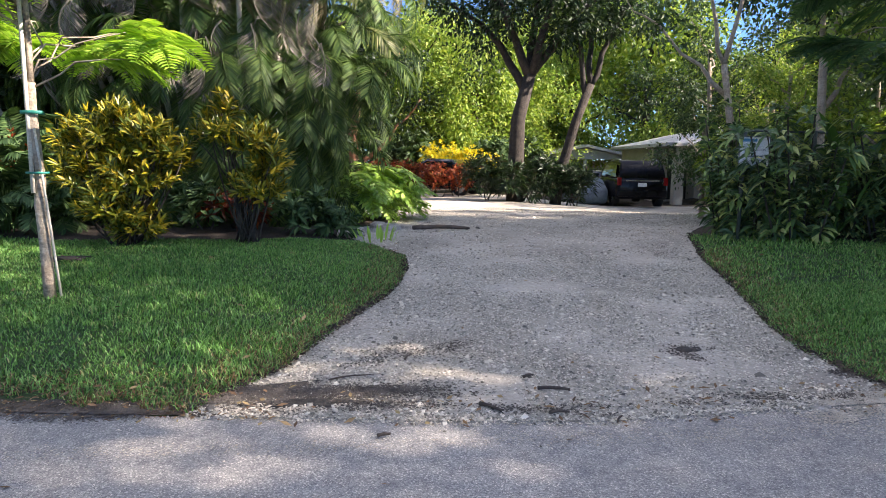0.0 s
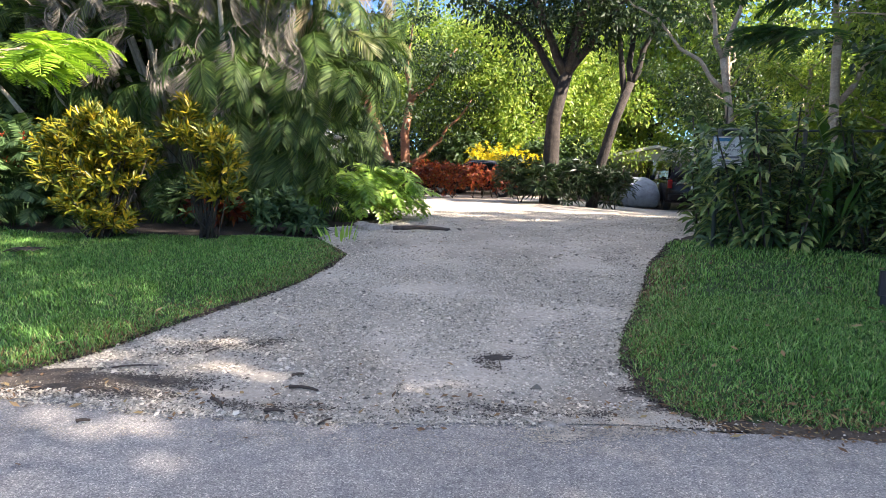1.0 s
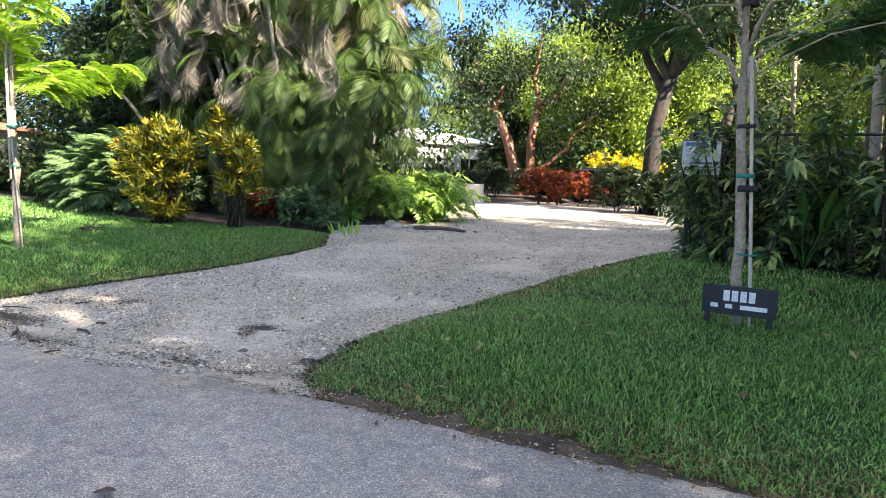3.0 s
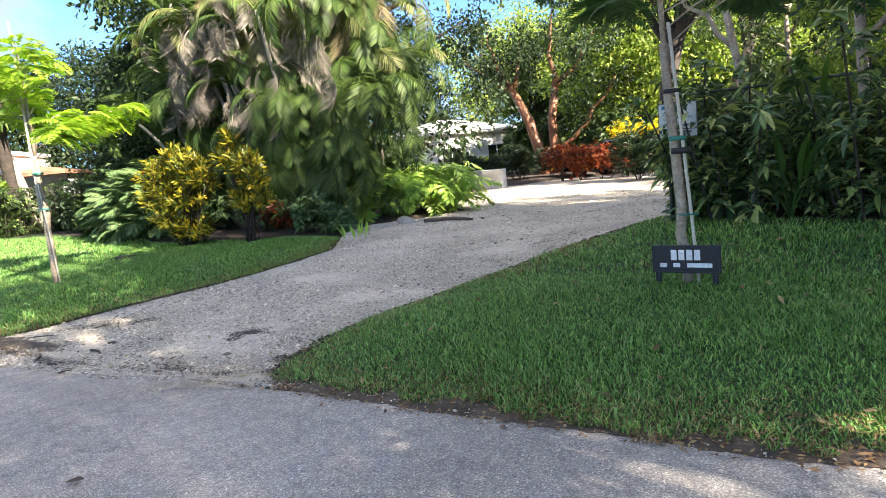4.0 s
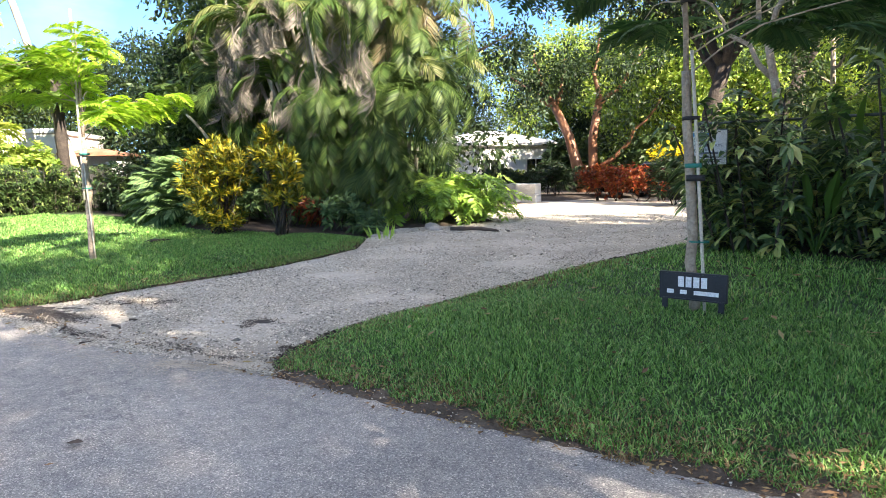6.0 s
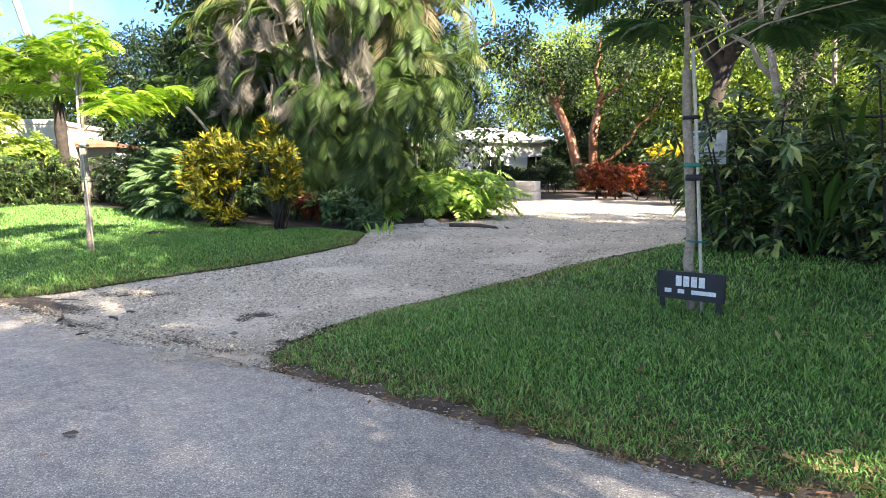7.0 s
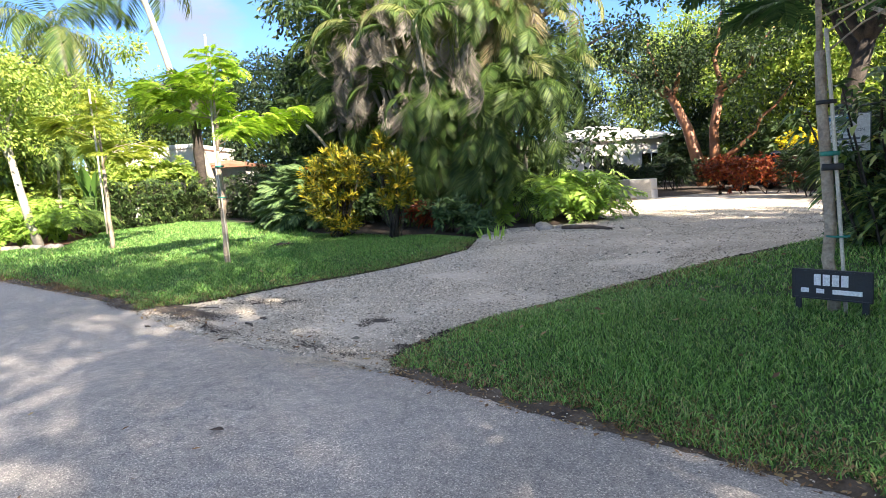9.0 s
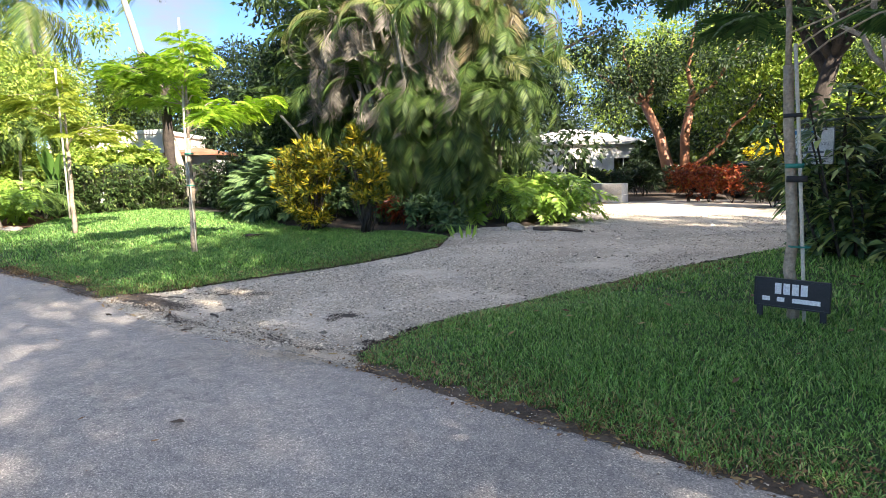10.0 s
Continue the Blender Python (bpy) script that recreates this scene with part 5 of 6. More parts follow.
stake(poinciana_a, (0.12, -0.02, 0.0), (-0.02, 0.0, 1.55), 0.011)
stake(poinciana_a, (-0.06, -0.02, 0.98), (-0.10, 0.06, 3.9), 0.018, "white pole tied to the trunk")
tie(poinciana_a, (-0.047, 0.047, 1.69), 0.07, 0.03, M_TIE, "green cloth tie", (0.03, -0.01))
tie(poinciana_a, (-0.032, 0.032, 1.16), 0.07, 0.02, M_TIE, "green cloth tie", (0.03, -0.01))
stake(poinciana_b, (0.09, -0.03, 0.0), (-0.06, -0.03, 2.15), 0.014)
tie(poinciana_b, (-0.005, -0.01, 0.62), 0.05, 0.014, M_TIE, "green cloth tie", (0.03, 0.03))
tie(poinciana_b, (-0.04, -0.01, 1.14), 0.05, 0.05, M_BAND, "wide black band", (0.025, 0.025))
tie(poinciana_b, (-0.05, -0.01, 1.24), 0.052, 0.035, M_TIE, "green cloth tie", (0.015, 0.015))
tie(poinciana_b, (-0.08, -0.01, 1.62), 0.048, 0.03, M_BAND, "black band", (0.02, 0.02))
tie(poinciana_b, (-0.11, -0.01, 2.55), 0.05, 0.06, M_BAND, "black band high on the trunk", (0.01, 0.01))
stake(young_tree, (0.0, -0.08, 0.4), (-0.12, -0.05, 3.9), 0.022, "pale pole tied to the trunk")

sign = thing("yard_sign", (5.42, 6.13, float(lawn(5.45, 6.04)) - 0.03), -3, label="low black metal house sign with white lettering on the lawn", category="sign")
put("plate", mesh_of("plate", *box(-0.262, 0.262, -0.012, 0.012, 0.150, 0.365, 0.005), M_SIGN), sign)
put("frame", mesh_of("frame", *join(box(-0.268, 0.268, -0.016, 0.016, 0.360, 0.373, 0.003), box(-0.268, 0.268, -0.016, 0.016, 0.143, 0.155, 0.003), box(-0.270, -0.256, -0.016, 0.016, 0.143, 0.373, 0.003), box(0.256, 0.270, -0.016, 0.016, 0.143, 0.373, 0.003)), M_SIGN), sign)
for x in (-0.225, 0.225):
    put("leg", mesh_of("leg", *box(x - 0.022, x + 0.022, -0.010, 0.010, -0.05, 0.146, 0.003), M_SIGN), sign)
for x in (-0.092, -0.031, 0.031, 0.092):
    put("number_bar", mesh_of("number_bar", *box(x - 0.023, x + 0.023, -0.017, -0.0125, 0.252, 0.338), M_LETTER), sign, label="white bar")
for x0, x1 in ((-0.205, -0.150), (-0.098, -0.045), (0.012, 0.205)):
    put("letter_bar", mesh_of("letter_bar", *box(x0, x1, -0.017, -0.0125, 0.192, 0.226), M_LETTER), sign, label="white bar")


def words(name, text, size, m, mat, parent):
    """Raised lettering as a mesh."""
    cu = bpy.data.curves.new(name, "FONT")
    cu.body, cu.size, cu.align_x, cu.extrude = text, size, "CENTER", 0.001
    tmp = bpy.data.objects.new(name, cu)
    me = bpy.data.meshes.new_from_object(tmp)
    bpy.data.objects.remove(tmp)
    me.materials.clear()
    me.materials.append(mat)
    return put(name, me, parent, m)


board = thing("site_sign", (4.73, 9.52, 1.41), 5, label="white construction notice hung on the fence in the hedge", category="sign")
board.matrix_basis = board.matrix_basis @ Matrix.Scale(0.84, 4)
put("panel", mesh_of("panel", *box(-0.28, 0.28, -0.006, 0.006, 0.0, 0.52, 0.003), M_SIGN_WHITE), board)
put("edging", mesh_of("edging", *join(box(-0.286, 0.286, -0.010, 0.010, 0.516, 0.532), box(-0.286, -0.274, -0.010, 0.010, 0, 0.52), box(0.274, 0.286, -0.010, 0.010, 0, 0.52)), M_BLUEGREY), board)
put("logo_bar", mesh_of("logo_bar", *box(-0.23, 0.04, -0.009, -0.0062, 0.440, 0.495), M_SIGN_BLUE), board, label="plain blue bar")
words("lettering", "POOL", 0.075, pose(0, -0.0095, 0.345, 90), M_BLUEGREY, board)
words("lettering", "CONSTRUCTION", 0.055, pose(0, -0.0095, 0.275, 90), M_BLUEGREY, board)
words("lettering", "BY", 0.05, pose(0, -0.0095, 0.215, 90), M_BLUEGREY, board)
for z, w in ((0.160, 0.16), (0.105, 0.21), (0.070, 0.21), (0.035, 0.19)):
    put("text_bar", mesh_of("text_bar", *box(-w, w, -0.009, -0.0062, z, z + (0.034 if z > 0.15 else 0.014)), M_BLUEGREY), board, label="plain grey bar")

# fence behind the hedge
fence = thing("chain_link_fence", (4.6, 10.9, 0.1), 0, label="dark chain link fence behind the hedge", category="fence")
fl = [(0.0, -1.33), (1.2, -1.1), (3.0, -1.05), (5.0, -1.6), (7.5, -2.3)]
for i, (x, y) in enumerate(fl):
    put("post", mesh_of("post", *tube([(x, y, -0.1), (x, y, 1.86)], 0.028, 8), M_FENCE, True), fence)
for (xa, ya), (xb, yb) in zip(fl, fl[1:]):
    put("top_rail", mesh_of("top_rail", *tube([(xa, ya, 1.84), (xb, yb, 1.84)], 0.019, 7), M_FENCE, True), fence)
    wires = []
    n = int(math.hypot(xb - xa, yb - ya) / 0.09)
    for k in range(-18, n):
        for up in (1, -1):
            t0, t1 = k / n, (k + 19) / n
            za, zb = (0.1, 1.82) if up > 0 else (1.82, 0.1)
            c0, c1 = max(t0, 0), min(t1, 1)
            if c1 <= c0:
                continue
            z0, z1 = za + (zb - za) * (c0 - t0) / (t1 - t0), za + (zb - za) * (c1 - t0) / (t1 - t0)
            wires.append(tube([(xa + (xb - xa) * c0, ya + (yb - ya) * c0 + 0.004 * up, z0), (xa + (xb - xa) * c1, ya + (yb - ya) * c1 + 0.004 * up, z1)], 0.0025, 3))
    put("mesh_panel", mesh_of("mesh_panel", *join(*wires), M_FENCE), fence)

# ---- houses ----
def hip_roof(x0, x1, y0, y1, z, rise_, over=0.0):
    """A hipped roof over a rectangle, with a soffit and fascia of its own depth."""
    w = min(x1 - x0, y1 - y0) / 2
    v = [(x0, y0, z), (x1, y0, z), (x1, y1, z), (x0, y1, z), (x0, y0, z + 0.14), (x1, y0, z + 0.14), (x1, y1, z + 0.14), (x0, y1, z + 0.14)]
    if x1 - x0 >= y1 - y0:
        v += [(x0 + w, (y0 + y1) / 2, z + rise_), (x1 - w, (y0 + y1) / 2, z + rise_)]
        top = [[4, 5, 9, 8], [5, 6, 9], [6, 7, 8, 9], [7, 4, 8]]
    else:
        v += [((x0 + x1) / 2, y0 + w, z + rise_), ((x0 + x1) / 2, y1 - w, z + rise_)]
        top = [[4, 5, 8], [5, 6, 9, 8], [6, 7, 9], [7, 4, 8, 9]]
    return v, [[3, 2, 1, 0], [0, 1, 5, 4], [1, 2, 6, 5], [2, 3, 7, 6], [3, 0, 4, 7]] + top


def window_part(parent, x, z, w, h, y, depth=0.06):
    win = put("window", mesh_of("window", *join(box(x - w / 2, x + w / 2, y - depth, y - depth + 0.03, z, z + 0.05), box(x - w / 2, x + w / 2, y - depth, y - depth + 0.03, z + h - 0.05, z + h), box(x - w / 2, x - w / 2 + 0.05, y - depth, y - depth + 0.03, z + 0.05, z + h - 0.05), box(x + w / 2 - 0.05, x + w / 2, y - depth, y - depth + 0.03, z + 0.05, z + h - 0.05), box(x - 0.02, x + 0.02, y - depth, y - depth + 0.03, z + 0.05, z + h - 0.05)), M_WHITE), parent)
    put("pane", mesh_of("pane", *box(x - w / 2 + 0.05, x + w / 2 - 0.05, y - 0.035, y - 0.02, z + 0.05, z + h - 0.05), M_CARGLASS), win)
    return win


# the main house at the end of the drive
house = thing("house", (9.2, 26.0, -0.2), 0, label="low white stucco house with a deep porch and pale roof", category="house")
put("roof", mesh_of("roof", *hip_roof(0, 9.0, 0, 9.0, 2.38, 1.25), M_ROOF), house)
put("wall", mesh_of("wall", *join(box(2.4, 8.6, 0.6, 8.6, -0.1, 2.376), box(0.55, 2.4, 3.0, 8.6, -0.1, 2.376)), M_BEIGE), house)
put("pillar", mesh_of("pillar", *box(0.55, 0.95, 0.5, 0.9, -0.1, 2.376, 0.01), M_BEIGE), house)
put("beam", mesh_of("beam", *box(0.55, 2.4, 0.52, 0.88, 2.10, 2.37, 0.005), M_BEIGE), house)
put("door", mesh_of("door", *box(1.1, 2.0, 2.93, 2.99, 0.0, 2.05, 0.01), M_DARK), house, label="dark entrance door in the porch")
window_part(house, 4.0, 0.9, 1.4, 1.1, 0.6)

# carport behind
carport = thing("carport", (8.2, 36.0, -0.2), 0, label="gabled carport with pale trim and open front", category="carport")
def gable(x0, x1, y0, y1, z, apex, t=0.16):
    xm = (x0 + x1) / 2
    v = []
    for y in (y0, y1):
        v += [(x0, y, z), (xm, y, apex), (x1, y, z), (x1, y, z - t), (xm, y, apex - t), (x0, y, z - t)]
    return v, [[0, 1, 7, 6], [1, 2, 8, 7], [2, 3, 9, 8], [3, 4, 10, 9], [4, 5, 11, 10], [5, 0, 6, 11], [0, 5, 4, 1], [1, 4, 3, 2], [6, 7, 10, 11], [7, 8, 9, 10]]
put("roof", mesh_of("roof", *gable(-3.6, 3.4, 0, 8, 1.98, 2.72), M_ROOF), carport)
put("gable_wall", mesh_of("gable_wall", [(-3.2, 0.25, 1.86), (3.0, 0.25, 1.86), (-0.1, 0.25, 2.5), (-3.2, 0.35, 1.86), (3.0, 0.35, 1.86), (-0.1, 0.35, 2.5)], [[0, 1, 2], [5, 4, 3], [0, 3, 4, 1], [1, 4, 5, 2], [2, 5, 3, 0]], M_BEIGE), carport)
put("back_wall", mesh_of("back_wall", *box(-3.2, 3.0, 7.7, 7.9, -0.2, 1.84), M_BEIGE), carport)
for x in (-3.1, -0.1, 2.9):
    put("post", mesh_of("post", *box(x - 0.08, x + 0.08, 0.3, 0.46, -0.2, 1.83), M_WHITE), carport)
annex = thing("annex", (10.9, 35.0, -0.2), 0, label="small white outbuilding beside the carport", category="building")
put("wall", mesh_of("wall", *box(0, 3, 0.3, 4, -0.1, 2.25), M_WHITE), annex)
put("roof", mesh_of("roof", *hip_roof(-0.3, 3.3, 0, 4.3, 2.254, 0.6), M_ROOF), annex)

# white house across the back
white_house = thing("house", (-11.7, 27.7, 0.1), 63.4, label="white house with a low grey roof beyond the drive", category="house")
put("wall", mesh_of("wall", *box(0.3, 7.0, 0.3, 6, -0.1, 2.6), M_WHITE), white_house)
put("roof", mesh_of("roof", *hip_roof(0, 7.3, 0, 6.3, 2.604, 1.0), M_ROOF), white_house)
window_part(white_house, 2.2, 0.8, 1.3, 1.1, 0.3)
window_part(white_house, 5.2, 0.8, 1.3, 1.1, 0.3)

# neighbour's house beyond the lawn
near_house = thing("house", (-26.2, 9.2, 0.1), 46, label="neighbour's white stucco house with clay tile eaves", category="house")
put("wall", mesh_of("wall", *box(0, 5.2, 0.2, 6, -0.1, 3.4), M_WHITE), near_house)
put("parapet", mesh_of("parapet", *box(-0.08, 5.28, 0.12, 6.08, 3.404, 3.6, 0.02), M_WHITE), near_house)
put("wing_wall", mesh_of("wing_wall", *box(5.21, 7.4, 0.8, 5, -0.1, 2.4), M_WHITE), near_house)
put("wing_roof", mesh_of("wing_roof", *hip_roof(5.0, 7.6, 0.2, 5.2, 2.404, 0.4), M_TILE_RED), near_house)
# near-black slab paints the shade inside the garage opening
put("opening_slab", mesh_of("opening_slab", *box(5.7, 7.2, 0.74, 0.79, -0.05, 2.0, 0.01), M_DARK), near_house, label="dark slab painted as the shaded garage opening")
window_part(near_house, 2.2, 1.2, 1.3, 1.1, 0.2)

# ---- vehicles ----
def loft(sections):
    """A closed skin through rings of equal point count."""
    n = len(sections[0])
    v = [p for s in sections for p in s]
    f = [[i * n + j, i * n + (j + 1) % n, (i + 1) * n + (j + 1) % n, (i + 1) * n + j] for i in range(len(sections) - 1) for j in range(n)]
    f += [list(range(n))[::-1], [(len(sections) - 1) * n + j for j in range(n)]]
    return v, f


def ring(y, hw, z0, z1, tuck=0.12, n=5):
    """A rounded section across a car, at y along it."""
    r = min(tuck, hw * 0.4, (z1 - z0) * 0.45)
    out = []
    for cx, cz, a0 in ((hw - r, z1 - r, 0), (-hw + r, z1 - r, 90), (-hw + r, z0 + r, 180), (hw - r, z0 + r, 270)):
        for k in range(n):
            a = radians(a0 + 90 * k / (n - 1))
            out.append((cx + r * math.cos(a), y, cz + r * math.sin(a)))
    return out


def wheel(car, x, y, r=0.38, w=0.26):
    side = 1 if x > 0 else -1
    pts = [(-w / 2, r * 0.62), (-w / 2, r * 0.92), (-w * 0.4, r), (w * 0.4, r), (w / 2, r * 0.92), (w / 2, r * 0.62)]
    n = 24
    v = [(x + px, y + pr * math.cos(2 * math.pi * k / n), r + pr * math.sin(2 * math.pi * k / n)) for px, pr in pts for k in range(n)]
    f = [[i * n + j, i * n + (j + 1) % n, (i + 1) * n + (j + 1) % n, (i + 1) * n + j] for i in range(len(pts) - 1) for j in range(n)]
    wh = put("wheel", mesh_of("wheel", v, f, M_TYRE, True), car)
    spokes = [box(x + side * w * 0.30, x + side * w * 0.42, y - 0.03, y + 0.03, r - r * 0.6, r + r * 0.6)]
    c = [(x + side * w * 0.25, y + r * 0.63 * math.cos(2 * math.pi * k / n), r + r * 0.63 * math.sin(2 * math.pi * k / n)) for k in range(n)]
    spokes.append((c + [(x + side * w * 0.27, y, r)], [[k, (k + 1) % n, n] for k in range(n)]))
    spokes.append(box(x + side * w * 0.30, x + side * w * 0.42, y - r * 0.6, y + r * 0.6, r - 0.03, r + 0.03))
    put("rim", mesh_of("rim", *join(*spokes), M_CHROME), wh)


suv = thing("suv", (7.4, 23.3, -0.22), -2, label="black full-size suv parked with its rear to the road", category="car")
put("body", mesh_of("body", *loft([ring(0.0, 0.88, 0.42, 1.02, 0.1), ring(0.10, 0.97, 0.32, 1.10, 0.12), ring(2.4, 0.99, 0.28, 1.10, 0.12), ring(4.3, 0.97, 0.30, 1.06, 0.14), ring(4.9, 0.88, 0.40, 0.92, 0.14)]), M_CARPAINT, True), suv)
put("cabin", mesh_of("cabin", *loft([ring(0.06, 0.86, 1.0, 1.12, 0.05), ring(0.14, 0.84, 1.0, 1.45, 0.12), ring(0.32, 0.78, 1.0, 1.76, 0.14), ring(1.2, 0.80, 1.0, 1.80, 0.16), ring(2.6, 0.80, 1.0, 1.78, 0.16), ring(3.1, 0.82, 1.0, 1.55, 0.14), ring(3.6, 0.84, 1.0, 1.12, 0.05)]), M_CARPAINT, True), suv)
put("rear_window", mesh_of("rear_window", [(-0.68, 0.085, 1.16), (0.68, 0.085, 1.16), (0.62, 0.25, 1.62), (-0.62, 0.25, 1.62)], [[0, 1, 2, 3]], M_CARGLASS), suv)
for s in (-1, 1):
    put("side_window", mesh_of("side_window", [(s * 0.865, 0.6, 1.16), (s * 0.865, 3.1, 1.16), (s * 0.815, 2.7, 1.58), (s * 0.815, 0.7, 1.62)], [[0, 1, 2, 3]], M_CARGLASS), suv)
    put("tail_lamp", mesh_of("tail_lamp", *box(s * 0.86 - 0.08, s * 0.86 + 0.08, -0.02, 0.10, 0.84, 1.14, 0.02), M_LAMP_RED), suv, label="red tail lamp")
    put("roof_rail", mesh_of("roof_rail", *tube(bent((s * 0.68, 0.6, 1.78), (s * 0.68, 2.6, 1.78), (0, 0, 0.06), 6), 0.018, 6), M_CHROME, True), suv)
    put("mirror", mesh_of("mirror", *box(s * 1.10 - 0.10, s * 1.10 + 0.10, 3.0, 3.12, 1.05, 1.25, 0.03), M_CARPAINT), suv)
    for y in (0.85, 3.95):
        wheel(suv, s * 0.84, y)
put("bumper", mesh_of("bumper", *box(-0.92, 0.92, -0.10, 0.10, 0.42, 0.66, 0.05), M_CARPAINT), suv)
put("trim_strip", mesh_of("trim_strip", *box(-0.62, 0.62, -0.03, 0.02, 1.00, 1.05, 0.01), M_CHROME), suv, label="bright strip over the tailgate")
put("plate_bar", mesh_of("plate_bar", *box(-0.16, 0.16, -0.025, 0.0, 0.80, 0.94, 0.005), M_SIGN_WHITE), suv, label="plain pale bar")

covered = thing("covered_car", (5.75, 24.0, -0.19), 8, label="small car under a grey blue cloth cover", category="car")
put("cover", mesh_of("cover", *loft([ring(0.0, 0.62, 0.12, 0.62, 0.2), ring(0.25, 0.80, 0.05, 0.85, 0.25), ring(0.9, 0.86, 0.04, 1.22, 0.3), ring(1.8, 0.84, 0.04, 1.36, 0.3), ring(2.7, 0.85, 0.04, 1.22, 0.3), ring(3.5, 0.84, 0.05, 0.86, 0.25), ring(4.1, 0.66, 0.12, 0.66, 0.2)]), M_COVER, True), covered)
for x in (-0.72, 0.72):
    wheel(covered, x, 0.75, 0.30, 0.2)
covered.matrix_basis = covered.matrix_basis @ Matrix.Scale(0.84, 4)

def small_car(place, turn, paint, label):
    car = thing("car", place, turn, label=label, category="car")
    put("body", mesh_of("body", *loft([ring(0, 0.72, 0.36, 0.72, 0.1), ring(0.2, 0.86, 0.26, 0.82, 0.14), ring(2.2, 0.89, 0.24, 0.88, 0.14), ring(4.0, 0.86, 0.26, 0.78, 0.14), ring(4.3, 0.7, 0.36, 0.64, 0.1)]), paint, True), car)
    put("cabin", mesh_of("cabin", *loft([ring(0.7, 0.76, 0.8, 0.86, 0.03), ring(1.2, 0.68, 0.8, 1.36, 0.14), ring(2.2, 0.68, 0.8, 1.40, 0.14), ring(3.1, 0.76, 0.8, 0.86, 0.03)]), M_CARGLASS, True), car)
    for x in (-0.76, 0.76):
        for y in (0.8, 3.4):
            wheel(car, x, y, 0.31, 0.2)
    return car


small_car((7.9, 30.2, -0.21), -6, M_CARWHITE, "white car parked under the carport's edge")
small_car((1.6, 23.6, 0.18), 70, M_CARPAINT, "dark car half hidden behind the island shrubs")

# stone blocks at the drive's end
for i, (x, y, w) in enumerate([(-3.96, 20.95, 0.75), (-4.72, 21.25, 0.62)]):
    blk = thing("stone_block", (x, y, 0.16), 6 - 14 * i, label="square pale concrete block at the drive's edge", category="block", group="concrete blocks")
    put("lower_block", mesh_of("lower_block", *box(-w / 2, w / 2, -0.3, 0.3, 0, 0.34, 0.015), M_CONCRETE), blk)
    put("upper_block", mesh_of("upper_block", *box(-w / 2 + 0.01, w / 2 - 0.015, -0.29, 0.3, 0.346, 0.72, 0.015), M_CONCRETE), blk)

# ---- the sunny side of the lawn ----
# this hedge gets its shade from the leaf colour
shaded_lance = [lance_plant("dracaena", 58 + i, 11, 1.6, "dark green dracaena in the hedge behind the lawn, shade put into its leaves", "hedge behind the lawn", M_HEDGE_SHADED) for i in range(2)]
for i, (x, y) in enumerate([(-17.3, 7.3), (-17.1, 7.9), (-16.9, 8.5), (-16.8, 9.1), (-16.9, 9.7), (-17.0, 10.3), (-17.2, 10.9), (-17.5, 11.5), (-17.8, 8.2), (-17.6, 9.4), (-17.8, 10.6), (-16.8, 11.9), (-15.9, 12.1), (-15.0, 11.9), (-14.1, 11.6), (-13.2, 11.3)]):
    d = copy_thing(shaded_lance[i % 2], pose(0, 0, 0)) if i > 1 else shaded_lance[i]
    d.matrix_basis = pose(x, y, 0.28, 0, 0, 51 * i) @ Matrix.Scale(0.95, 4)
    tagged(d, label="dark green dracaena in the hedge behind the lawn, shade put into its leaves", group="hedge behind the lawn")
iron = thing("iron_fence", (-18.3, 7.4, 0.2), 84, label="dark iron fence behind the lawn's hedge", category="fence")
picket = mesh_of("picket", *box(-0.009, 0.009, -0.009, 0.009, 0, 1.75), M_BAND)
for k in range(42):
    put("picket", picket, iron, pose(k * 0.13, 0, 0))
for z in (0.25, 1.6):
    put("rail", mesh_of("rail", *box(-0.1, 5.45, 0.010, 0.026, z, z + 0.035), M_BAND), iron)

coconut_palm((-22.5, 9.6), [(0, 0, 0), (-0.7, -0.3, 2.6), (-1.4, -0.65, 5.2), (-2.1, -1.0, 7.6), (-2.4, -1.15, 8.9)], "tall coconut palm with a pale leaning trunk", 4)
coconut_palm((-18.9, 12.6), [(0, 0, 0), (-0.7, -0.4, 2.8), (-1.5, -0.9, 5.8), (-2.2, -1.3, 8.6), (-3.0, -1.8, 11.4)], "tall coconut palm behind the hedge", 5)
fan_palm("fan_palm", (-18.6, 11.6), 4.9, "fan palm with a shaggy dark trunk", 31, 34, 0.95, None, 0.19)
clumping_palm("young_palm", [(-16.3, 6.5, -16.1, 6.4, 0.5), (-16.4, 6.6, -16.5, 6.5, 0.8)], "young feather palm in the mulch bed", (6, 8), 3, 6, 1)
clumping_palm("clumping_palm", [(-17.2, 5.4, -16.9, 5.2, 2.6), (-17.5, 5.8, -17.9, 5.7, 3.4), (-17.0, 6.0, -16.6, 6.1, 2.9), (-17.9, 4.9, -18.4, 4.5, 3.8)], "yellow green feather palms in the sun", (9, 11), 8, 7, 2)
clumping_palm("clumping_palm", [(-20.0, 5.4, -19.8, 5.0, 4.2), (-20.4, 5.9, -20.9, 5.7, 5.0), (-19.6, 6.0, -19.2, 6.3, 4.6)], "sunlit feather palms at the lawn's far end", (9, 11), 6, 8, 2)
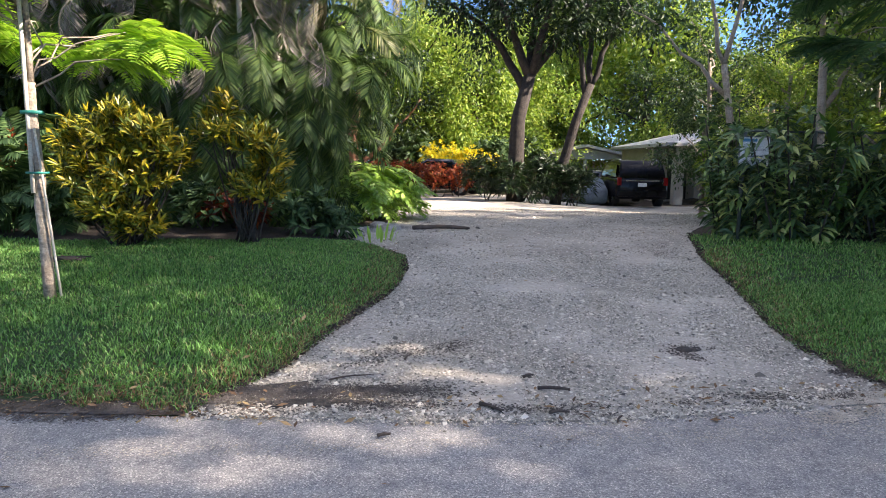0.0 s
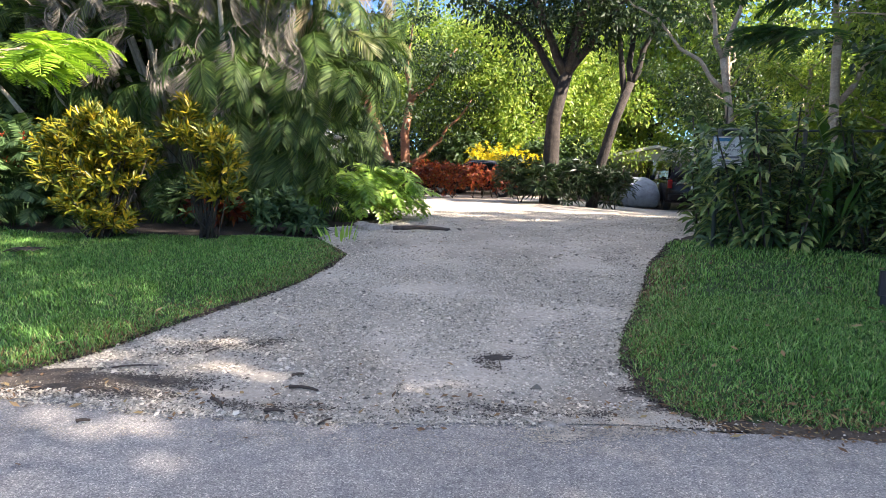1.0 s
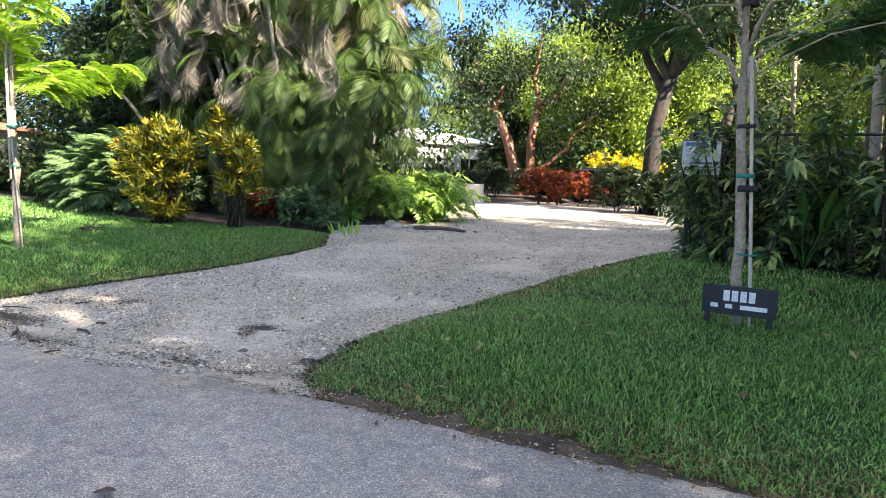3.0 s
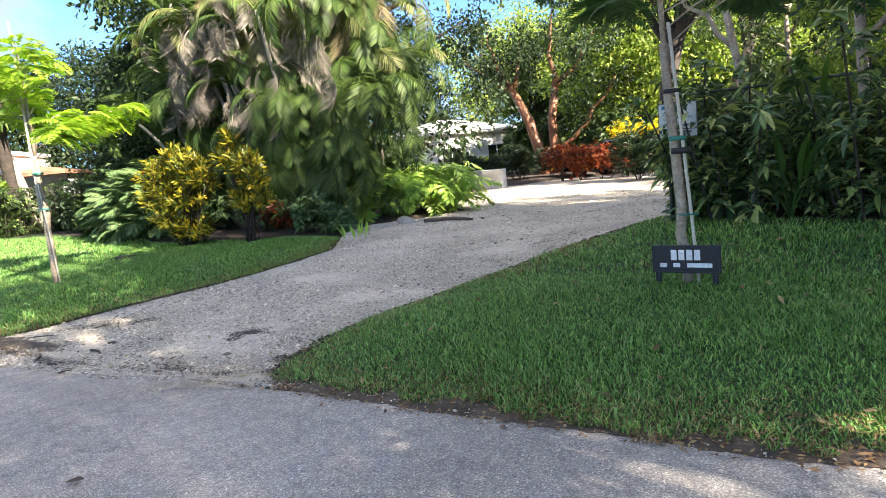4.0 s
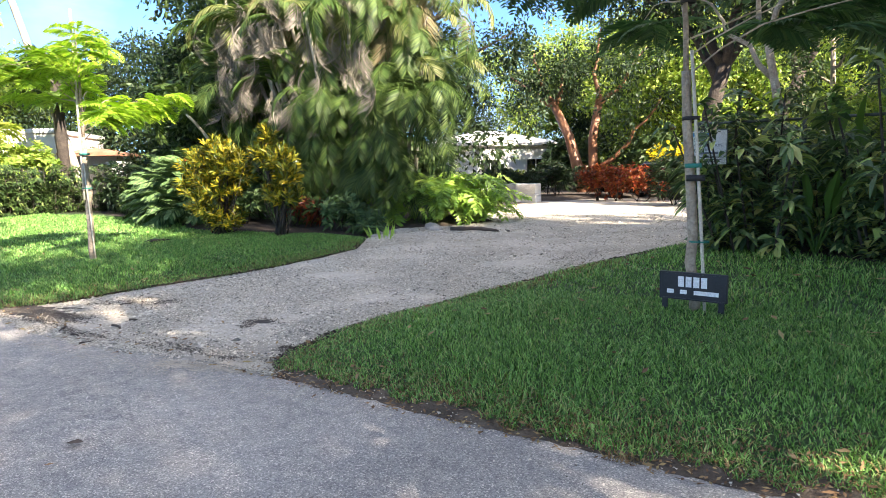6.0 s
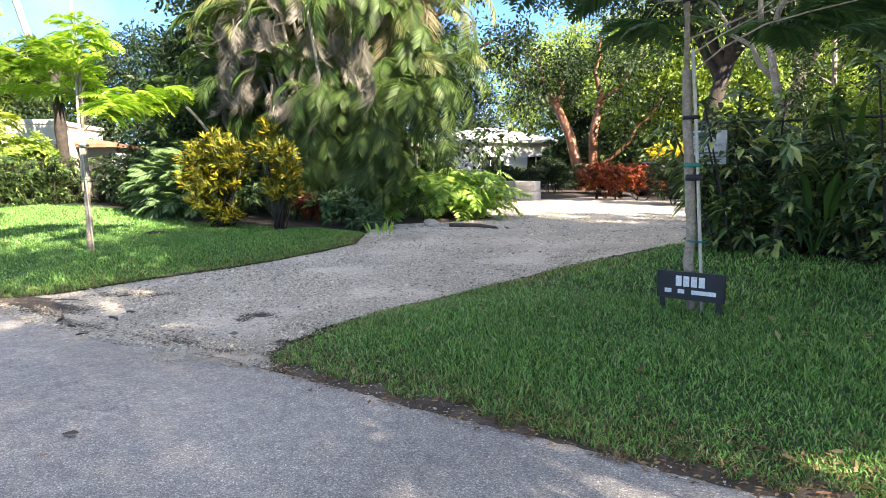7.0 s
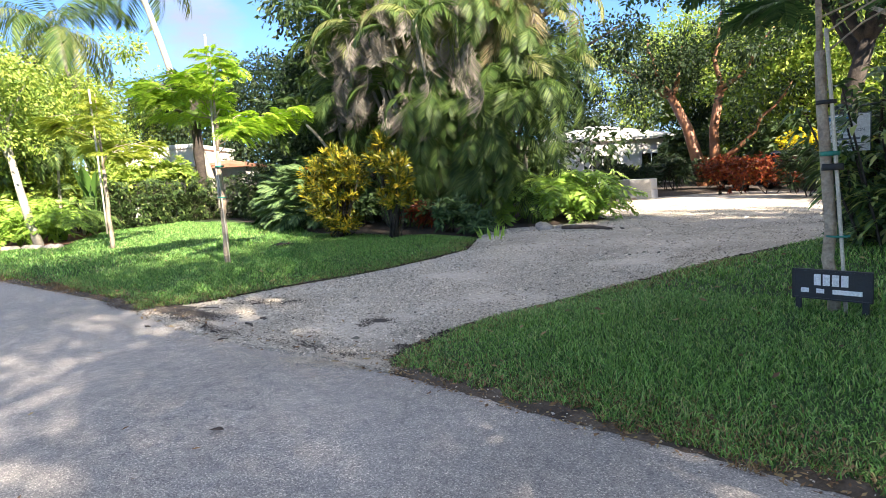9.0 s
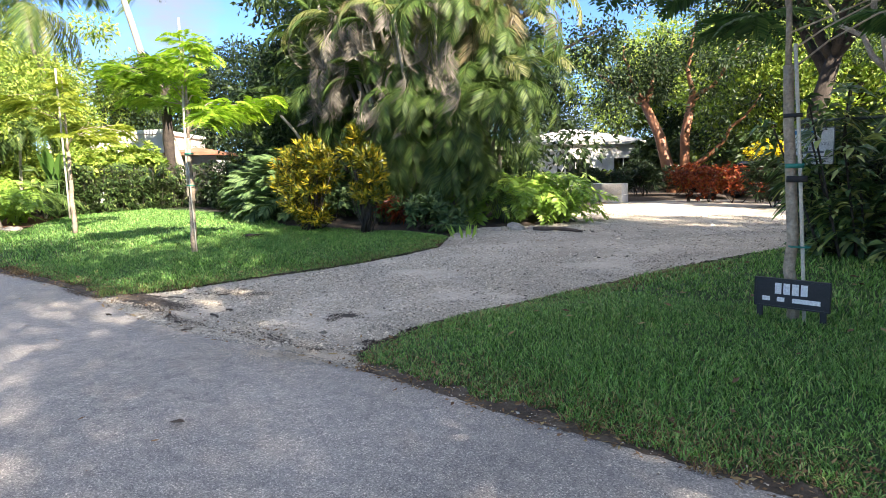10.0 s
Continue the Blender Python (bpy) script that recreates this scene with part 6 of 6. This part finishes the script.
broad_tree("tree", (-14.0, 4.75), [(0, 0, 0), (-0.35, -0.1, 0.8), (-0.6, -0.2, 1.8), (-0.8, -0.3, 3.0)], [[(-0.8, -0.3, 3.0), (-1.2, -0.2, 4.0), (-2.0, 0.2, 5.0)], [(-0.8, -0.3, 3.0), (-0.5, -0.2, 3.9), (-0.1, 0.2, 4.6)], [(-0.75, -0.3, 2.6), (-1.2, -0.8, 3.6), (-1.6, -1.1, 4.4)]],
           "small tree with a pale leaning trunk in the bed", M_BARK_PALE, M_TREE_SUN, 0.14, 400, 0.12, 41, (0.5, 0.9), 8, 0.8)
for i, (x, y) in enumerate([(-14.6, 5.3), (-15.2, 4.5), (-15.3, 5.7), (-16.2, 4.2), (-15.9, 5.1), (-14.9, 4.9)]):
    split_leaf_plant((x, y), "large-leaved yellow green plant in the bed", 190 + i, 20, 0.7, 1.4, 320, "large-leaved plants")
bed = [(-12.5, 4.85), (-13.4, 5.3), (-14.5, 5.9), (-16.8, 7.1), (-18.2, 6.4), (-18.0, 2.6), (-14.8, 3.9)]
bm = bmesh.new()
for x, y in bed:
    bm.verts.new((x, y, float(ground_height(np.float64(x), np.float64(y))) + 0.05))
bm.faces.new(bm.verts)
bmesh.ops.triangulate(bm, faces=bm.faces[:])
bmesh.ops.subdivide_edges(bm, edges=bm.edges[:], cuts=5, use_grid_fill=True)
for v in bm.verts:
    v.co.z = float(ground_height(np.float64(v.co.x), np.float64(v.co.y))) + 0.03 + 0.05 * noise.noise(v.co * 2.5)
bed_me = bpy.data.meshes.new("planting_bed")
bm.to_mesh(bed_me)
bm.free()
bed_me.materials.append(M_MULCH)
put("planting_bed", bed_me, kind="structure", label="bed of red brown mulch behind a row of stones", category="planting bed")
for i in range(13):
    x = -12.5 - 0.30 * i
    y = 4.88 - 0.143 * i + 0.05 * math.sin(i * 2.1)
    bm = bmesh.new()
    bmesh.ops.create_icosphere(bm, subdivisions=2, radius=0.16)
    for v in bm.verts:
        v.co = Vector((v.co.x * 1.1, v.co.y * 0.8, v.co.z * 0.6)) * (1 + 0.35 * noise.noise(v.co * 5 + Vector((i * 3.0, 0, 0))))
    me = bpy.data.meshes.new("edging_stone")
    bm.to_mesh(me)
    bm.free()
    me.materials.append(M_ROCK)
    put("edging_stone", me, None, pose(x, y, float(ground_height(np.float64(x), np.float64(y))) + 0.04, 0, 0, 40 * i), label="rough pale stone edging the planting bed", category="stone", group="bed edging stones")

# thickets that close the gaps under the woods
thicket = [leafy_bush("background_shrub", (0, 0), (1.5, 1.2, 2.6), (M_TREE, M_TREE_SUN, M_FERN)[k], "dense leafy shrub under the trees", tips=330, per=9, length=0.26, width=0.11, seed=140 + k, group="thicket", stems=3, lumps=8) for k in range(3)]
row = [(-20, 29), (-17.5, 30.5), (-7.4, 30.6), (-6.4, 29.8), (-5.2, 30.5), (-2.8, 29.5), (-1.4, 27.6), (0.3, 27.2), (2.0, 27.0), (3.6, 28.0), (4.4, 31.0), (-8.4, 22.5), (-7.6, 20.4), (-6.2, 24.2), (-6.0, 18.6), (-5.6, 16.4),
       (8.0, 12.6), (9.4, 11.4), (10.8, 10.4), (12.4, 9.6), (7.0, 12.4), (6.2, 13.2), (14, 9), (10, 16.5), (9.4, 19), (10.4, 21), (7.8, 14.5), (-8.4, 12.4), (-9.9, 12.8), (-11.3, 13.2), (-7.2, 12.2), (-12.2, 15.2), (-13.5, 17.2), (-10.5, 14.6),
       (-18.4, 3.6), (-19.5, 4.4), (-20.8, 3.2), (-22.6, 2.2), (-19.3, 7.0), (-19.8, 9.2), (-24, 5), (-25, 1.0), (-18.9, 8.4), (-19.3, 10.3), (-28, 4.2), (-17.2, 4.9), (-21.2, 5.6), (-24.2, 7.0), (-20.5, 16.8), (-22.5, 17.6), (-26, 19.5), (-17.6, 19.6), (-15.4, 21.4), (-15.5, 25.6), (-19.2, 22.5)]
for i, (x, y) in enumerate(row):
    s = 0.75 + 0.4 * ((i * 53) % 10) / 10
    if x > 5 and y < 15:
        s *= 0.9
    if -9.5 < x < -4.5 and 18 < y < 27:
        s *= 0.45
    # far left and behind the hedge, shrubs take the sunlit leaf colour
    k = 1 if x < -14 or (x > 5 and y < 15) else (i % 3 if y > 15 else 2 * (i % 2))
    m = pose(x, y, 0.12, 0, 0, 63 * i) @ Matrix.Scale(s, 4)
    if i < 3:
        thicket[i].matrix_basis = m
    else:
        copy_thing(thicket[k], pose(0, 0, 0)).matrix_basis = m

# ---- small things on the ground ----
def stick(x, y, length, turn, r=0.012, z=None):
    pts = bent((-length / 2, 0, r), (length / 2, 0, r), (0, length * 0.06, 0.004), 6)
    zz = (float(rise(x, y)) + 0.016 if y > road_edge(x) else 0.01) if z is None else z
    put("stick", mesh_of("stick", *tube(pts, np.linspace(r, r * 0.6, 6), 6, 0.2), M_STICK, True), None, pose(x, y, zz, 0, 0, turn), label="dark fallen stick on the drive", category="stick", group="fallen sticks")


for args in [(0.75, 3.72, 0.20, -8, 0.014), (0.33, 3.42, 0.16, -40), (0.72, 3.36, 0.12, 5), (0.62, 3.95, 0.08, 30), (-0.55, 3.9, 0.3, 20, 0.007), (1.05, 3.3, 0.10, 60, 0.008), (-0.25, 3.05, 0.07, 20), (-1.6, 3.45, 0.35, 15, 0.009), (-0.2, 4.3, 0.12, 70, 0.008)]:
    stick(*args)
log_pts = bent((-0.55, 0, 0.04), (0.5, 0.05, 0.03), (0, 0.05, 0.02), 8)
put("log", mesh_of("log", *tube(log_pts, np.linspace(0.05, 0.025, 8), 7, 0.25), M_STICK, True), None, pose(0.0, 11.2, 0.2, 0, 0, 4), label="dead palm leaf base lying on the drive", category="log")
heap = thing("dead_branch", (-4.29, 6.98, float(lawn(-4.29, 6.98)) + 0.02), 0, label="small heap of dead twigs on the lawn", category="branch")
gg = np.random.default_rng(77)
for i in range(10):
    p = gg.normal(0, 0.10, 2)
    a = gg.uniform(-0.5, 0.5)
    put("twig", mesh_of("twig", *tube(bent((p[0] - 0.2 * math.cos(a), p[1] - 0.2 * math.sin(a), 0.015), (p[0] + 0.2 * math.cos(a), p[1] + 0.2 * math.sin(a), 0.05), (0, 0, 0.03), 5), 0.007, 5), M_STICK, True), heap)


def rocks(places, name, label, group, r=0.1):
    for i, (x, y, s) in enumerate(places):
        bm = bmesh.new()
        bmesh.ops.create_icosphere(bm, subdivisions=2, radius=r * s)
        for v in bm.verts:
            v.co = Vector((v.co.x * 1.2, v.co.y, v.co.z * 0.65)) * (1 + 0.5 * noise.noise(v.co * (0.6 / (r * s)) + Vector((i * 3.3, 1, 0))))
        me = bpy.data.meshes.new(name)
        bm.to_mesh(me)
        bm.free()
        me.materials.append(M_ROCK)
        put(name, me, None, pose(x, y, float(rise(x, y)) + 0.02 * s, 0, 0, 70 * i), label=label, category="rock", group=group)


rocks([(-0.95, 11.1, 1.2), (-1.2, 10.8, 0.8), (-0.75, 11.35, 0.9), (-1.45, 10.4, 0.7), (-0.6, 11.6, 0.8), (-1.15, 11.3, 1.4), (-0.4, 11.75, 0.6), (-1.5, 10.0, 0.9), (-1.3, 9.7, 0.6)], "rock", "rough coral rock at the drive's edge", "rocks by the drive", 0.12)
rocks([(2.27, 3.50, 0.35), (2.34, 3.52, 0.32), (2.2, 3.56, 0.2), (-0.75, 5.55, 0.35), (-0.95, 4.9, 0.25), (-0.62, 6.6, 0.3)], "pebble", "pale pebble at the drive's edge", "pale pebbles", 0.09)


def speckle(x, y, rx, ry, turn, n, seed, mat, label, size=0.004):
    """Grains strewn round a place, thinning outwards, with clots among them."""
    g = np.random.default_rng(seed)
    k = 14
    cx, cy = g.normal(0, 0.75, k), g.normal(0, 0.75, k)
    n = n // 2
    i = g.integers(0, k, n)
    u, w = (cx[i] + g.normal(0, 0.28, n)) * rx, (cy[i] + g.normal(0, 0.28, n)) * ry
    ca, sa = math.cos(radians(turn)), math.sin(radians(turn))
    X, Y = x + u * ca - w * sa, y + u * sa + w * ca
    Z = np.where(Y > road_edge(X) - 0.04, rise(X, Y) + 0.020, 0.011)
    r = size * g.lognormal(0, 0.35, n)[:, None]
    a = g.random(n) * 6.283
    p = np.stack([X, Y, Z], 1)
    e1, e2 = np.stack([np.cos(a), np.sin(a), 0 * a], 1) * r * 1.5, np.stack([-np.sin(a), np.cos(a), 0 * a], 1) * r * 1.2
    up = np.array([0, 0, 1.0]) * r * 0.7
    v = np.stack([p + e1, p + e2, p - e1, p - e2, p + up], 1).reshape(-1, 3)
    f = (np.arange(n)[:, None, None] * 5 + np.array([[0, 1, 4], [1, 2, 4], [2, 3, 4], [3, 0, 4]])).reshape(-1, 3)
    put("dirt_and_sun_grains", mesh_of("dirt_and_sun_grains", v, f, mat), kind="stuff", label=label, category="dirt")


for i, (x, y, rx, ry, turn, n) in enumerate([(-1.25, 3.62, 0.75, 0.17, 8, 26000), (-0.55, 3.5, 0.5, 0.10, 4, 2200), (1.9, 4.56, 0.17, 0.13, 0, 1100), (-0.1, 4.45, 0.30, 0.18, 20, 1600), (2.0, 3.62, 0.35, 0.06, 8, 900), (-1.9, 3.5, 0.5, 0.12, 3, 9000), (0.5, 3.45, 0.4, 0.06, 0, 900), (3.1, 8.9, 0.24, 0.5, -10, 1200), (2.95, 3.95, 0.2, 0.14, 30, 5000)]):
    speckle(x, y, rx, ry, turn, n, 5 + i, M_STAIN, "dark packed dirt and leaf mould on the gravel", 0.0045)


def mud(x, y, rx, ry, turn, seed):
    """A thin skin of dark wet leaf mould with a ragged edge."""
    n, rings = 64, 7
    ca, sa = math.cos(radians(turn)), math.sin(radians(turn))
    v, f = [], []
    for k in range(rings):
        for j in range(n):
            a = 2 * math.pi * j / n
            r = (k + 0.02) / (rings - 1) * (1 + 0.45 * noise.noise((math.cos(a) * 2.2 + seed, math.sin(a) * 2.2, 0)) + 0.28 * noise.noise((math.cos(a) * 8 + seed, math.sin(a) * 8, 3)))
            px, py = math.cos(a) * r * rx, math.sin(a) * r * ry
            X, Y = x + px * ca - py * sa, y + px * sa + py * ca
            base = float(rise(X, Y)) + 0.024 if Y > road_edge(X) - 0.02 else 0.014
            v.append((X, Y, base + 0.006 * noise.noise((X * 9, Y * 9, seed)) - 0.016 * (k / (rings - 1)) ** 3))
            if k:
                f.append([(k - 1) * n + j, (k - 1) * n + (j + 1) % n, k * n + (j + 1) % n, k * n + j])
    put("mud_patch", mesh_of("mud_patch", v, f, M_MUD, True), kind="structure", label="dark damp leaf mould at the drive's corner", category="mud")


mud(-0.72, 3.50, 0.34, 0.07, 6, 1)
mud(-1.45, 3.52, 0.42, 0.09, 10, 2)
mud(-1.05, 3.72, 0.30, 0.07, 25, 3)
mud(1.9, 4.55, 0.13, 0.08, 10, 4)
# pale grains paint the patch of sun at the drive's right corner
speckle(2.58, 3.60, 0.42, 0.13, 18, 9000, 31, M_SAND_SUN, "pale grains painting a sun patch where drive meets road")
speckle(0.2, 3.05, 2.6, 0.16, 4, 5000, 32, M_SAND_SUN, "pale sand strewn along the asphalt edge", 0.003)
put("leaf", mesh_of("leaf", *leaves([(0, 0, 0.012)], [(1, 0.2, 0.02)], [(0, 0, 1)], 0.11, 0.06, -0.05, 0.5, True), M_STICK), None, pose(3.14, 2.25, 0.004, 0, 0, 20), label="dark flattened leaf on the asphalt", category="leaf")


# ---- accents in the planting ----
def broad_leaf_plant(name, place, n, length, width, label, seed, tall=0.5, spread=0.5, mat=None):
    """Upright stalks, each with one long broad blade."""
    g = np.random.default_rng(seed)
    x, y = place
    root = thing(name, (x, y, float(ground_height(np.float64(x), np.float64(y))) - 0.02), label=label, category="plant")
    for i in range(n):
        a = 2 * math.pi * i / n + g.uniform(-0.3, 0.3)
        out = np.array([math.cos(a), math.sin(a), 0]) * spread * g.uniform(0.3, 1.0)
        tip = out * 0.6 + [0, 0, tall * g.uniform(0.7, 1.2)]
        put("stalk", mesh_of("stalk", *tube(bent((0, 0, 0), tip, (0, 0, 0.04), 5), np.linspace(0.016, 0.009, 5), 5), mat or M_BROAD, True), root)
        v, f = leaves([tip], [out + [0, 0, 1.1]], [[-out[0], -out[1] - 0.2, 0.6]], length * g.uniform(0.8, 1.15), width, 0.15, 0.45, True)
        put("blade", mesh_of("blade", v, f, mat or M_BROAD), root)
    return root


broad_leaf_plant("bird_of_paradise", (6.0, 9.45), 9, 0.75, 0.15, "upright pleated leaves rising from the hedge", 401, 0.45, 0.45)
broad_leaf_plant("banana_plant", (6.35, 9.9), 5, 0.7, 0.28, "yellow green banana-like plant above the hedge", 402, 1.25, 0.5)
broad_leaf_plant("bird_of_paradise", (7.3, 8.9), 9, 0.65, 0.14, "dark upright leaves at the hedge's foot", 403, 0.3, 0.5)
broad_leaf_plant("spider_lily", (-1.0, 9.6), 14, 0.42, 0.05, "low pale green strap-leaved plant by the drive", 404, 0.05, 0.5, M_PHILO)
broad_leaf_plant("banana_plant", (-16.8, 7.0), 7, 1.0, 0.34, "broad-leaved plant in the hedge behind the lawn", 405, 1.2, 0.6)
flowering = thing("heliconia", (-6.7, 9.35, float(lawn(-6.7, 9.35)) - 0.02), 0, label="heliconia with red flower bracts among dark leaves", category="plant")
gg = np.random.default_rng(81)
for i in range(7):
    p = np.array([gg.normal(0, 0.28), gg.normal(0, 0.15), gg.uniform(1.0, 1.55)])
    put("stem", mesh_of("stem", *tube(bent((p[0] * 0.3, p[1] * 0.3, 0), p, (0, 0, 0), 4), 0.008, 5), M_FERN, True), flowering)
    put("flower", mesh_of("flower", *whorl(np.array([p]), np.array([[0, 0, 1.0]]), 9, 0.09, 0.035, 0.7, 0.0, False, gg), M_HELI_RED), flowering, label="red flower bracts")
